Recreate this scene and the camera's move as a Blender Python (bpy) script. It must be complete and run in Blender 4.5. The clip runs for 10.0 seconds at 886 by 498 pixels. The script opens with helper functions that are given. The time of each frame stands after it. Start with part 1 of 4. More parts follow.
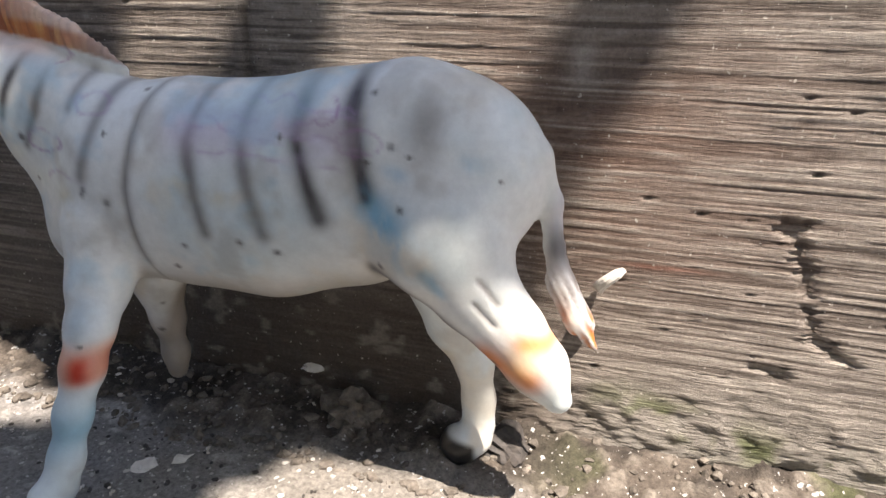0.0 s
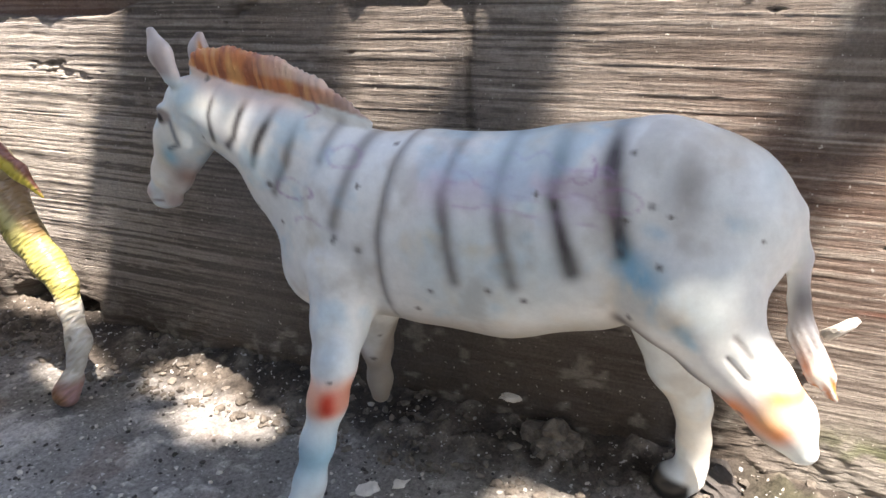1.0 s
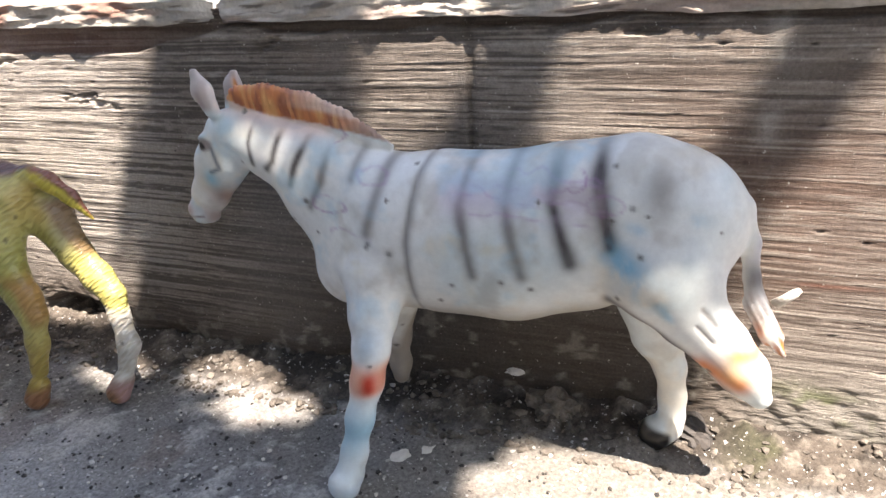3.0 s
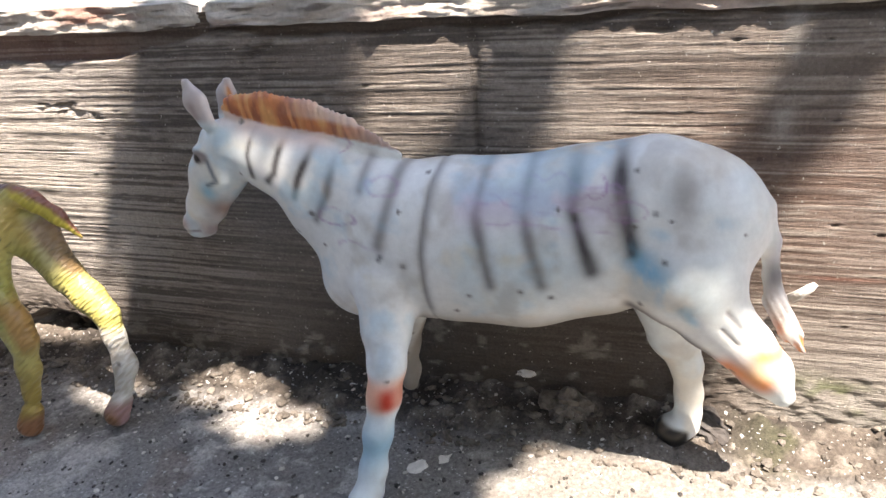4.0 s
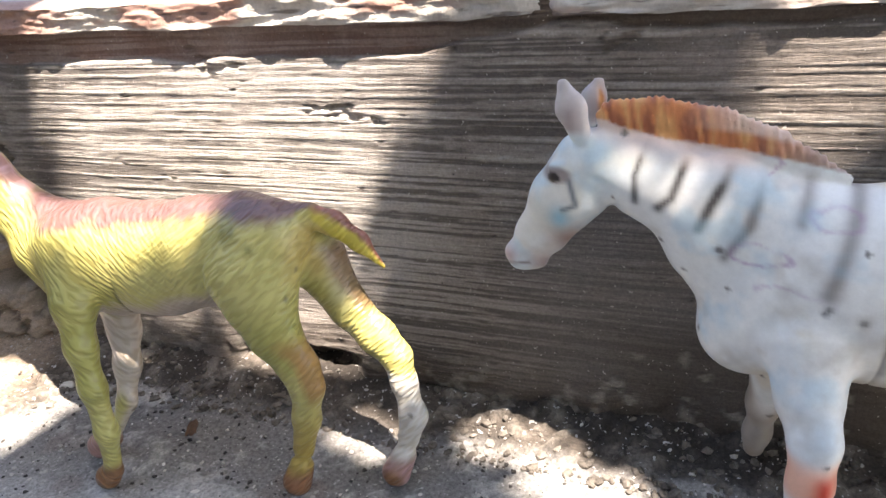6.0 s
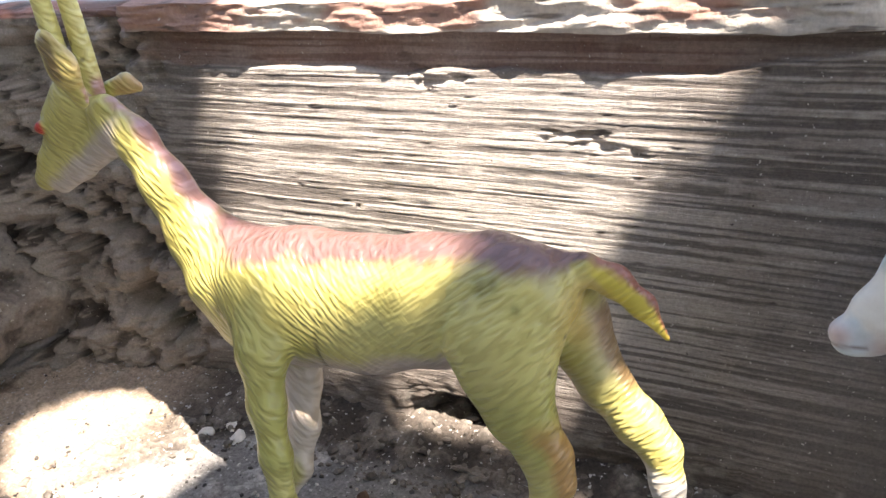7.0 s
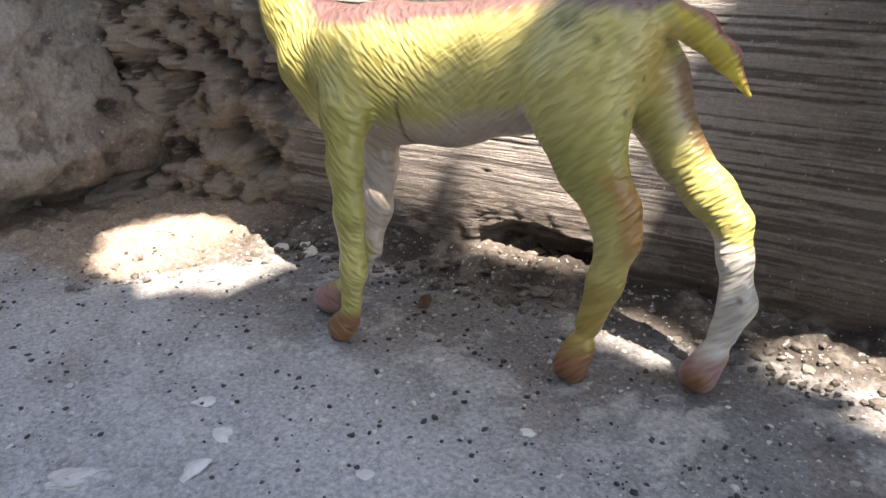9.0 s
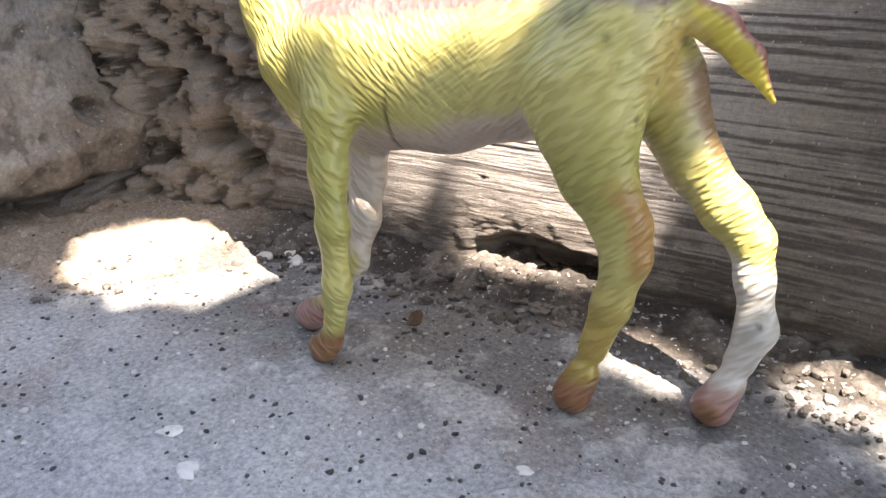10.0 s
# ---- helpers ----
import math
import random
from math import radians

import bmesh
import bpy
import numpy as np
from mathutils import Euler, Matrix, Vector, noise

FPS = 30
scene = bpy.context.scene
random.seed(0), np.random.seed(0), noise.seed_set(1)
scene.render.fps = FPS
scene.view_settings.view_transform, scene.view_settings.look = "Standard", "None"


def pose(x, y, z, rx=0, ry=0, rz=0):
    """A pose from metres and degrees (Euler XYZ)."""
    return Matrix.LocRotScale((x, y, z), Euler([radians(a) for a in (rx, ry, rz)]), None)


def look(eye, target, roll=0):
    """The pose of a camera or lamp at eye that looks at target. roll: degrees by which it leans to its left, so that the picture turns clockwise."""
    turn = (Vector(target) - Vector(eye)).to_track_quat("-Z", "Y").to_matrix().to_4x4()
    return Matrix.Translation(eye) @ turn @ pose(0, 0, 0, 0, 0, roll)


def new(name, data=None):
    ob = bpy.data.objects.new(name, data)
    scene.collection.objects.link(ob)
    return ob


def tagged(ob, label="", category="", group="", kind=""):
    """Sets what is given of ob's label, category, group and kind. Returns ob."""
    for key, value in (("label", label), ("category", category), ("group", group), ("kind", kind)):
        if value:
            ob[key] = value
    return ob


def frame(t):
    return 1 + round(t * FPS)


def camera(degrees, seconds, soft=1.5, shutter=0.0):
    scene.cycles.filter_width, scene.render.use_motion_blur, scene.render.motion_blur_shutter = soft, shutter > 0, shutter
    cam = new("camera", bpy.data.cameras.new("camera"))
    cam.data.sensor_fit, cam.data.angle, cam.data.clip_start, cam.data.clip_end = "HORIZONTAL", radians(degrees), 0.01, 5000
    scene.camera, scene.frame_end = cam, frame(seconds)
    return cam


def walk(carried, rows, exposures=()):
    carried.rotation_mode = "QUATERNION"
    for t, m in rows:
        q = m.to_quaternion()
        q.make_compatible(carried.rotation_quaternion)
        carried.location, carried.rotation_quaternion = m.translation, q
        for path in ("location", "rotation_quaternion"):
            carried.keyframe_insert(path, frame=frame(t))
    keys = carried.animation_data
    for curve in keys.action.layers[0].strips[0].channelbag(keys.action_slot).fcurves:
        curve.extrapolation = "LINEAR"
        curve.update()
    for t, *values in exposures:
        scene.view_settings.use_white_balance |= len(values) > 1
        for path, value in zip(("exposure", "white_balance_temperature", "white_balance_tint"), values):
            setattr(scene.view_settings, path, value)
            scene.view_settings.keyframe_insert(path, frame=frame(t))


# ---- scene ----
cam = camera(65.0, 10.0)
PATH = [
    (0, (0.019, 0.005, 0.148), (-0.556, 1.763, -0.612), -0.2),
    (0.5, (-0.01, -0.005, 0.165), (-0.685, 1.707, -0.619), -1.3),
    (1, (-0.024, -0.013, 0.166), (-0.786, 1.667, -0.607), -2.1),
    (1.5, (-0.03, -0.021, 0.167), (-0.822, 1.651, -0.591), -1.5),
    (2, (-0.036, -0.016, 0.161), (-0.856, 1.651, -0.578), -1.1),
    (2.5, (-0.041, -0.012, 0.171), (-0.803, 1.675, -0.588), -2.4),
    (3, (-0.025, -0.051, 0.187), (-0.699, 1.647, -0.626), -3.9),
    (4.5, (-0.062, -0.044, 0.196), (-0.632, 1.656, -0.69), -5.2),
    (5, (-0.084, -0.042, 0.197), (-0.665, 1.651, -0.697), -5.0),
    (5.5, (-0.116, -0.034, 0.194), (-0.732, 1.655, -0.682), -5.0),
    (6, (-0.169, -0.033, 0.195), (-0.839, 1.635, -0.682), -5.3),
    (7.5, (-0.272, -0.009, 0.184), (-1.131, 1.629, -0.578), -2.2),
    (8, (-0.278, -0.013, 0.185), (-1.212, 1.589, -0.564), -2.6),
    (8.5, (-0.259, -0.032, 0.163), (-1.234, 1.524, -0.629), -2.8),
    (9, (-0.24, -0.045, 0.126), (-1.197, 1.512, -0.687), -0.7),
    (9.5, (-0.241, -0.042, 0.124), (-1.179, 1.506, -0.726), -0.1),
    (10, (-0.248, -0.028, 0.123), (-1.2, 1.53, -0.692), -0.1),
]
walk(cam, [(t, look(eye, target, roll)) for t, eye, target, roll in PATH], [(t, e + 0.15, 7500, 15) for t, e in ((0, 1.1), (0.5, 1.1), (1, 1.6), (1.5, 1.75), (3, 1.6), (5, 1.7), (6, 2.0), (7.5, 1.95), (8, 1.85), (8.5, 1.55), (9, 1.7), (9.5, 2.0), (10, 2.3))])


# ---- light ----
SUN = Vector((-0.38, 0.22, -1.0)).normalized()   # the way the sunlight travels
world = bpy.data.worlds.new("sky")
scene.world = world
world.use_nodes = True
sky = world.node_tree.nodes.new("ShaderNodeTexSky")
sky.sky_type = "NISHITA"
sky.sun_disc = False
sky.sun_elevation = radians(66.3)
sky.sun_rotation = radians(120)
background = world.node_tree.nodes["Background"]
background.inputs["Strength"].default_value = 0.115
world.node_tree.links.new(sky.outputs[0], background.inputs["Color"])
sun_data = bpy.data.lights.new("sun", "SUN")
sun_data.energy, sun_data.angle, sun_data.color = 5.0, radians(0.5), (1.0, 0.955, 0.91)
sun = new("sun", sun_data)
sun.matrix_world = look((0.6, -0.7, 2.0), Vector((0.6, -0.7, 2.0)) + SUN)


# ---- numbers: noise, steps, colour mixing ----
def hashed(i, j, k, seed):
    n = (i * 374761393 + j * 668265263 + k * 1274126177 + seed * 974711) & 0xFFFFFFFF
    n = ((n ^ (n >> 13)) * 1103515245) & 0xFFFFFFFF
    n = ((n ^ (n >> 16)) * 2246822519) & 0xFFFFFFFF
    return ((n ^ (n >> 15)) & 0xFFFFFF) / float(0xFFFFFF)


def noise3(x, y, z, seed=0):
    """Smooth value noise, 0 to 1, over arrays."""
    x, y, z = np.broadcast_arrays(np.asarray(x, float), np.asarray(y, float), np.asarray(z, float))
    i, j, k = (np.floor(a).astype(np.int64) for a in (x, y, z))
    u, v, w = x - i, y - j, z - k
    u, v, w = (a * a * (3 - 2 * a) for a in (u, v, w))
    out = 0
    for a in (0, 1):
        for b in (0, 1):
            for c in (0, 1):
                out = out + hashed(i + a, j + b, k + c, seed) * (u if a else 1 - u) * (v if b else 1 - v) * (w if c else 1 - w)
    return out


def fbm(x, y, z=0.0, seed=0, octaves=4, gain=0.5):
    total, amount, scale, size = 0, 0, 1.0, 1.0
    for o in range(octaves):
        total = total + size * noise3(np.asarray(x) * scale, np.asarray(y) * scale, np.asarray(z) * scale, seed + o)
        amount, scale, size = amount + size, scale * 2.03, size * gain
    return total / amount


def step(a, b, v):
    t = np.clip((np.asarray(v, float) - a) / (b - a), 0, 1)
    return t * t * (3 - 2 * t)


def blend(base, colour, amount):
    amount = np.clip(np.asarray(amount, float), 0, 1)[..., None]
    return base * (1 - amount) + np.array(colour, float) * amount


def segment(px, pz, a, b):
    """Distance from points to the line from a to b, and how far along it they lie."""
    ax, az = a
    dx, dz = b[0] - ax, b[1] - az
    t = np.clip(((px - ax) * dx + (pz - az) * dz) / (dx * dx + dz * dz), 0, 1)
    return np.hypot(px - ax - t * dx, pz - az - t * dz), t


# ---- meshes ----
def mesh_object(name, verts, faces, material, parent=None, smooth=True, paint=None, label=""):
    me = bpy.data.meshes.new(name)
    me.from_pydata([tuple(v) for v in np.asarray(verts).tolist()], [], [tuple(f) for f in np.asarray(faces).tolist()] if isinstance(faces, np.ndarray) else faces)
    me.update()
    if smooth:
        me.polygons.foreach_set("use_smooth", [True] * len(me.polygons))
    if paint is not None:
        layer = me.color_attributes.new("paint", "FLOAT_COLOR", "POINT")
        rgba = np.ones((len(me.vertices), 4), np.float32)
        rgba[:, :3] = np.clip(paint, 0, 1)
        layer.data.foreach_set("color", rgba.ravel())
    me.materials.append(material)
    ob = new(name, me)
    if parent:
        ob.parent = parent
    if label:
        ob["label"] = label
    return ob


def grid_faces(rows, columns):
    i = np.arange(rows - 1)[:, None] * columns + np.arange(columns - 1)[None, :]
    return np.stack([i, i + 1, i + columns + 1, i + columns], -1).reshape(-1, 4)


def part(name, bm, material, parent, label=""):
    me = bpy.data.meshes.new(name)
    bm.to_mesh(me)
    bm.free()
    me.materials.append(material)
    ob = new(name, me)
    ob.parent = parent
    if label:
        ob["label"] = label
    return ob


# ---- materials ----
def material(name):
    mat = bpy.data.materials.new(name)
    mat.use_nodes = True
    nodes, links = mat.node_tree.nodes, mat.node_tree.links
    return mat, nodes, links, nodes["Principled BSDF"]


def noise_node(nodes, links, vector, scale, detail=4.0, rough=0.6):
    n = nodes.new("ShaderNodeTexNoise")
    n.inputs["Scale"].default_value, n.inputs["Detail"].default_value, n.inputs["Roughness"].default_value = scale, detail, rough
    links.new(vector, n.inputs["Vector"])
    return n


def ramp(nodes, links, value, low, high, a=(0, 0, 0, 1), b=(1, 1, 1, 1)):
    r = nodes.new("ShaderNodeValToRGB")
    r.color_ramp.elements[0].position, r.color_ramp.elements[1].position = low, high
    r.color_ramp.elements[0].color, r.color_ramp.elements[1].color = a, b
    links.new(value, r.inputs["Fac"])
    return r


def mix(nodes, links, factor, a, b, mode="MIX"):
    m = nodes.new("ShaderNodeMix")
    m.data_type, m.blend_type = "RGBA", mode
    for socket, v in ((m.inputs[0], factor), (m.inputs[6], a), (m.inputs[7], b)):
        if hasattr(v, "links"):
            links.new(v, socket)
        else:
            socket.default_value = v
    return m.outputs[2]


def painted(name, roughness, grain, grain_scale, bump, bump_scale, specular=0.4, coat=0.0, stretch=None, speck=None):
    """A surface whose pigment comes from the mesh's 'paint' colours, with fine grain, specks and relief on top."""
    mat, nodes, links, shader = material(name)
    where = nodes.new("ShaderNodeTexCoord").outputs["Object"]
    colour = nodes.new("ShaderNodeAttribute")
    colour.attribute_name = "paint"
    fine = noise_node(nodes, links, where, grain_scale, 6.0, 0.7)
    shade = ramp(nodes, links, fine.outputs["Fac"], 0.25, 0.75, (1 - grain,) * 3 + (1,), (1 + grain * 0.6,) * 3 + (1,))
    out = mix(nodes, links, 1.0, colour.outputs["Color"], shade.outputs["Color"], "MULTIPLY")
    if speck:
        dots = noise_node(nodes, links, where, speck[0], 2.0, 0.5)
        out = mix(nodes, links, ramp(nodes, links, dots.outputs["Fac"], speck[1], speck[1] + 0.04).outputs["Color"], out, (*speck[2], 1))
        dark = noise_node(nodes, links, where, speck[0] * 0.8, 3.0, 0.6)
        out = mix(nodes, links, ramp(nodes, links, dark.outputs["Fac"], 0.24, 0.29, (1, 1, 1, 1), (0, 0, 0, 1)).outputs["Color"], out, (*speck[3], 1))
    links.new(out, shader.inputs["Base Color"])
    shader.inputs["Roughness"].default_value = roughness
    shader.inputs["Specular IOR Level"].default_value = specular
    shader.inputs["Coat Weight"].default_value = coat
    relief = where
    if stretch:
        m = nodes.new("ShaderNodeMapping")
        m.inputs["Scale"].default_value = stretch
        links.new(where, m.inputs["Vector"])
        relief = m.outputs[0]
    height = noise_node(nodes, links, relief, bump_scale, 6.0, 0.65)
    b = nodes.new("ShaderNodeBump")
    b.inputs["Strength"].default_value, b.inputs["Distance"].default_value = bump, 0.001
    links.new(height.outputs["Fac"], b.inputs["Height"])
    links.new(b.outputs[0], shader.inputs["Normal"])
    return mat


def plain(name, colour, other, scale, roughness, bump=0.3, bump_scale=400.0):
    """Two colours mixed by noise, differing a little from piece to piece."""
    mat, nodes, links, shader = material(name)
    where = nodes.new("ShaderNodeTexCoord").outputs["Object"]
    n = noise_node(nodes, links, where, scale, 5.0, 0.65)
    out = mix(nodes, links, ramp(nodes, links, n.outputs["Fac"], 0.35, 0.65).outputs["Color"], (*colour, 1), (*other, 1))
    island = nodes.new("ShaderNodeNewGeometry").outputs["Random Per Island"]
    out = mix(nodes, links, 1.0, out, ramp(nodes, links, island, 0.0, 1.0, (0.65, 0.65, 0.65, 1), (1.2, 1.2, 1.2, 1)).outputs["Color"], "MULTIPLY")
    links.new(out, shader.inputs["Base Color"])
    shader.inputs["Roughness"].default_value = roughness
    b = nodes.new("ShaderNodeBump")
    b.inputs["Strength"].default_value, b.inputs["Distance"].default_value = bump, 0.001
    links.new(noise_node(nodes, links, where, bump_scale).outputs["Fac"], b.inputs["Height"])
    links.new(b.outputs[0], shader.inputs["Normal"])
    return mat


concrete = painted("combed_concrete", 0.92, 0.35, 900.0, 1.0, 1500.0, 0.25, stretch=(0.07, 1.0, 1.0), speck=(700.0, 0.70, (0.52, 0.49, 0.45), (0.07, 0.06, 0.055)))
rubble = painted("rough_mortar", 0.95, 0.45, 420.0, 0.8, 700.0, 0.2, speck=(520.0, 0.69, (0.48, 0.45, 0.40), (0.06, 0.05, 0.045)))
paving = painted("worn_cement_paving", 0.85, 0.65, 600.0, 0.9, 900.0, 0.35, speck=(480.0, 0.655, (0.55, 0.55, 0.54), (0.05, 0.05, 0.05)))
lime = painted("flaking_lime_paint", 0.85, 0.25, 500.0, 0.6, 700.0, 0.3, speck=(420.0, 0.72, (0.62, 0.58, 0.52), (0.16, 0.09, 0.07)))
zebra_vinyl = painted("airbrushed_vinyl", 0.38, 0.10, 260.0, 0.10, 500.0, 0.45, coat=0.12)
stone_mat = plain("grey_stone", (0.11, 0.095, 0.082), (0.25, 0.225, 0.195), 260.0, 0.95, 1.0, 700.0)
pale_mat = plain("pale_mortar_chip", (0.55, 0.53, 0.49), (0.68, 0.66, 0.62), 200.0, 0.85, 0.5, 500.0)
dark_mat = plain("black_stone", (0.03, 0.03, 0.03), (0.09, 0.08, 0.075), 200.0, 0.7, 0.5, 500.0)
leaf_mat = plain("green_leaf", (0.05, 0.10, 0.02), (0.09, 0.15, 0.04), 20.0, 0.6, 0.2, 60.0)
bark_mat = plain("brown_bark", (0.10, 0.07, 0.045), (0.18, 0.13, 0.09), 25.0, 0.95, 1.0, 40.0)
wood_mat = plain("brown_wood_splinter", (0.07, 0.04, 0.025), (0.13, 0.075, 0.045), 200.0, 0.8, 0.6, 500.0)


def haired_vinyl():
    """Painted vinyl with moulded hair strokes that slant differently over the shoulder and the haunch."""
    mat, nodes, links, shader = material("hair_moulded_vinyl")
    where = nodes.new("ShaderNodeTexCoord").outputs["Object"]
    colour = nodes.new("ShaderNodeAttribute")
    colour.attribute_name = "paint"
    axes = nodes.new("ShaderNodeSeparateXYZ")
    links.new(where, axes.inputs[0])
    heights = []
    for angle, seed in ((38, 0.0), (-42, 3.7)):
        turn = nodes.new("ShaderNodeMapping")
        turn.inputs["Rotation"].default_value = (0, radians(angle), 0)
        turn.inputs["Location"].default_value = (seed, seed, seed)
        links.new(where, turn.inputs["Vector"])
        squash = nodes.new("ShaderNodeMapping")
        squash.inputs["Scale"].default_value = (0.24, 0.34, 1.0)
        links.new(turn.outputs[0], squash.inputs["Vector"])
        n = noise_node(nodes, links, squash.outputs[0], 820.0, 0.0, 0.4)
        heights.append(ramp(nodes, links, n.outputs["Fac"], 0.34, 0.64).outputs["Color"])
    side = ramp(nodes, links, axes.outputs["X"], 0.42, 0.58)
    remap = nodes.new("ShaderNodeMapRange")
    remap.inputs["From Min"].default_value, remap.inputs["From Max"].default_value = -0.12, 0.12
    links.new(axes.outputs["X"], remap.inputs["Value"])
    links.new(remap.outputs[0], side.inputs["Fac"])
    stroke = mix(nodes, links, side.outputs["Color"], heights[1], heights[0])
    # the moulded strokes' highlights and shade put into the colour as a tint
    tint = ramp(nodes, links, stroke, 0.0, 1.0, (0.87, 0.83, 0.76, 1), (1.05, 1.05, 1.05, 1))
    links.new(mix(nodes, links, 1.0, colour.outputs["Color"], tint.outputs["Color"], "MULTIPLY"), shader.inputs["Base Color"])
    b = nodes.new("ShaderNodeBump")
    b.inputs["Strength"].default_value, b.inputs["Distance"].default_value = 0.55, 0.0008
    links.new(stroke, b.inputs["Height"])
    links.new(b.outputs[0], shader.inputs["Normal"])
    shader.inputs["Roughness"].default_value = 0.36
    shader.inputs["Coat Weight"].default_value = 0.15
    return mat


deer_vinyl = haired_vinyl()


# ---- the setting ----
def ground_height(x, y):
    """Level paving; earth and crumbs lie banked against the foot of the wall."""
    return 0.005 * step(0.168, 0.202, y) + 0 * x


def edge_of_paving(x):
    x = np.asarray(x, float)
    return 0.166 - 0.075 * step(-0.425, -0.505, x) + 0.012 * (fbm(x * 22, 3.0, seed=5) - 0.5)


def build_ground():
    near_x = np.arange(-0.70, 0.34, 0.0019)
    near_y = np.arange(-0.16, 0.235, 0.0017)
    out = 0.004 * 1.33 ** np.arange(1, 34)
    xs = np.concatenate([near_x[0] - out[::-1], near_x, near_x[-1] + out])
    ys = np.concatenate([near_y[0] - out[::-1], near_y, near_y[-1] + out])
    X, Y = np.meshgrid(xs, ys)
    edge = edge_of_paving(X)
    earth = step(edge - 0.004, edge + 0.010, Y + 0.010 * (fbm(X * 60, Y * 60, seed=7) - 0.5))
    earth = earth * step(0.35, 0.24, Y) * step(-0.9, -0.6, X) * step(1.2, 0.6, X)
    Z = ground_height(X, Y)
    Z = Z + 0.0016 * (fbm(X * 30, Y * 30, seed=11) - 0.5) + 0.0010 * (fbm(X * 160, Y * 160, seed=12) - 0.5)
    crumbs = fbm(X * 190, Y * 190, seed=13, octaves=3)
    Z = Z + earth * (0.0085 * np.clip(crumbs - 0.46, 0, 1) + 0.004 * (fbm(X * 90, Y * 90, seed=14) - 0.5))
    patches = step(0.565, 0.63, fbm(X * 60 + 9, Y * 60, seed=21, octaves=5, gain=0.7))
    Z = Z + (1 - earth) * 0.0008 * patches
    col = np.empty(X.shape + (3,))
    col[:] = (0.255, 0.250, 0.245)
    col = blend(col, (0.32, 0.312, 0.302), 0.9 * fbm(X * 14, Y * 14, seed=22))
    col = blend(col, (0.56, 0.55, 0.53), 0.75 * patches)
    col = blend(col, (0.13, 0.13, 0.13), 0.5 * step(0.60, 0.70, fbm(X * 110 + 40, Y * 110, seed=24)))
    # foreground beside the deer paled: extra daylight put into the colour
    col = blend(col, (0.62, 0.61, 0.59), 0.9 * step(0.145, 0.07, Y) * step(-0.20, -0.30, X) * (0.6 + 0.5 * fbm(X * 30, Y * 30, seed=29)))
    col = blend(col, (0.30, 0.22, 0.18), 0.3 * step(0.64, 0.72, fbm(X * 40 + 80, Y * 40, seed=28)))
    for cx, cy, rx, ry in ((-0.300, 0.126, 0.0060, 0.0055), (-0.262, 0.124, 0.0040, 0.0120), (-0.283, 0.128, 0.0035, 0.0090), (-0.267, 0.108, 0.0045, 0.0080), (-0.289, 0.117, 0.0040, 0.0045), (-0.310, 0.106, 0.0045, 0.0030)):
        crust = step(1.0, 0.6, np.hypot((X - cx) / rx, (Y - cy) / ry) + 1.5 * (fbm(X * 190, Y * 190, seed=20, octaves=4, gain=0.7) - 0.45))
        col = blend(col, (0.52, 0.51, 0.48), 0.85 * crust)
        Z = Z + 0.0004 * crust
    soil = np.empty(X.shape + (3,))
    soil[:] = (0.125, 0.106, 0.090)
    soil = blend(soil, (0.30, 0.27, 0.235), 0.8 * step(0.48, 0.75, crumbs))
    soil = blend(soil, (0.07, 0.06, 0.052), step(0.55, 0.40, fbm(X * 70, Y * 70, seed=26)))
    soil = blend(soil, (0.10, 0.12, 0.05), 0.6 * step(-0.02, 0.03, X) * step(0.5, 0.65, fbm(X * 50, Y * 50, seed=27)))
    pink = step(-0.46, -0.50, X) * step(0.05, 0.10, Y)
    soil = blend(soil, (0.50, 0.40, 0.31), 0.8 * pink)
    soil = blend(soil, (0.30, 0.265, 0.225), 0.8 * step(-0.10, -0.02, X) * step(0.168, 0.145, Y))
    col = col * (1 - earth[..., None]) + soil * earth[..., None]
    dust = step(-0.15, -0.06, X) * step(-0.02, 0.10, Y) * (1 - earth)
    col = blend(col, (0.27, 0.25, 0.22), 0.7 * dust)
    verts = np.stack([X, Y, Z], -1).reshape(-1, 3)
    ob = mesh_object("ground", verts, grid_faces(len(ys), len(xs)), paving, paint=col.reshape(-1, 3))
    return tagged(ob, "worn grey cement paving with earth banked along the step", "ground", kind="structure")


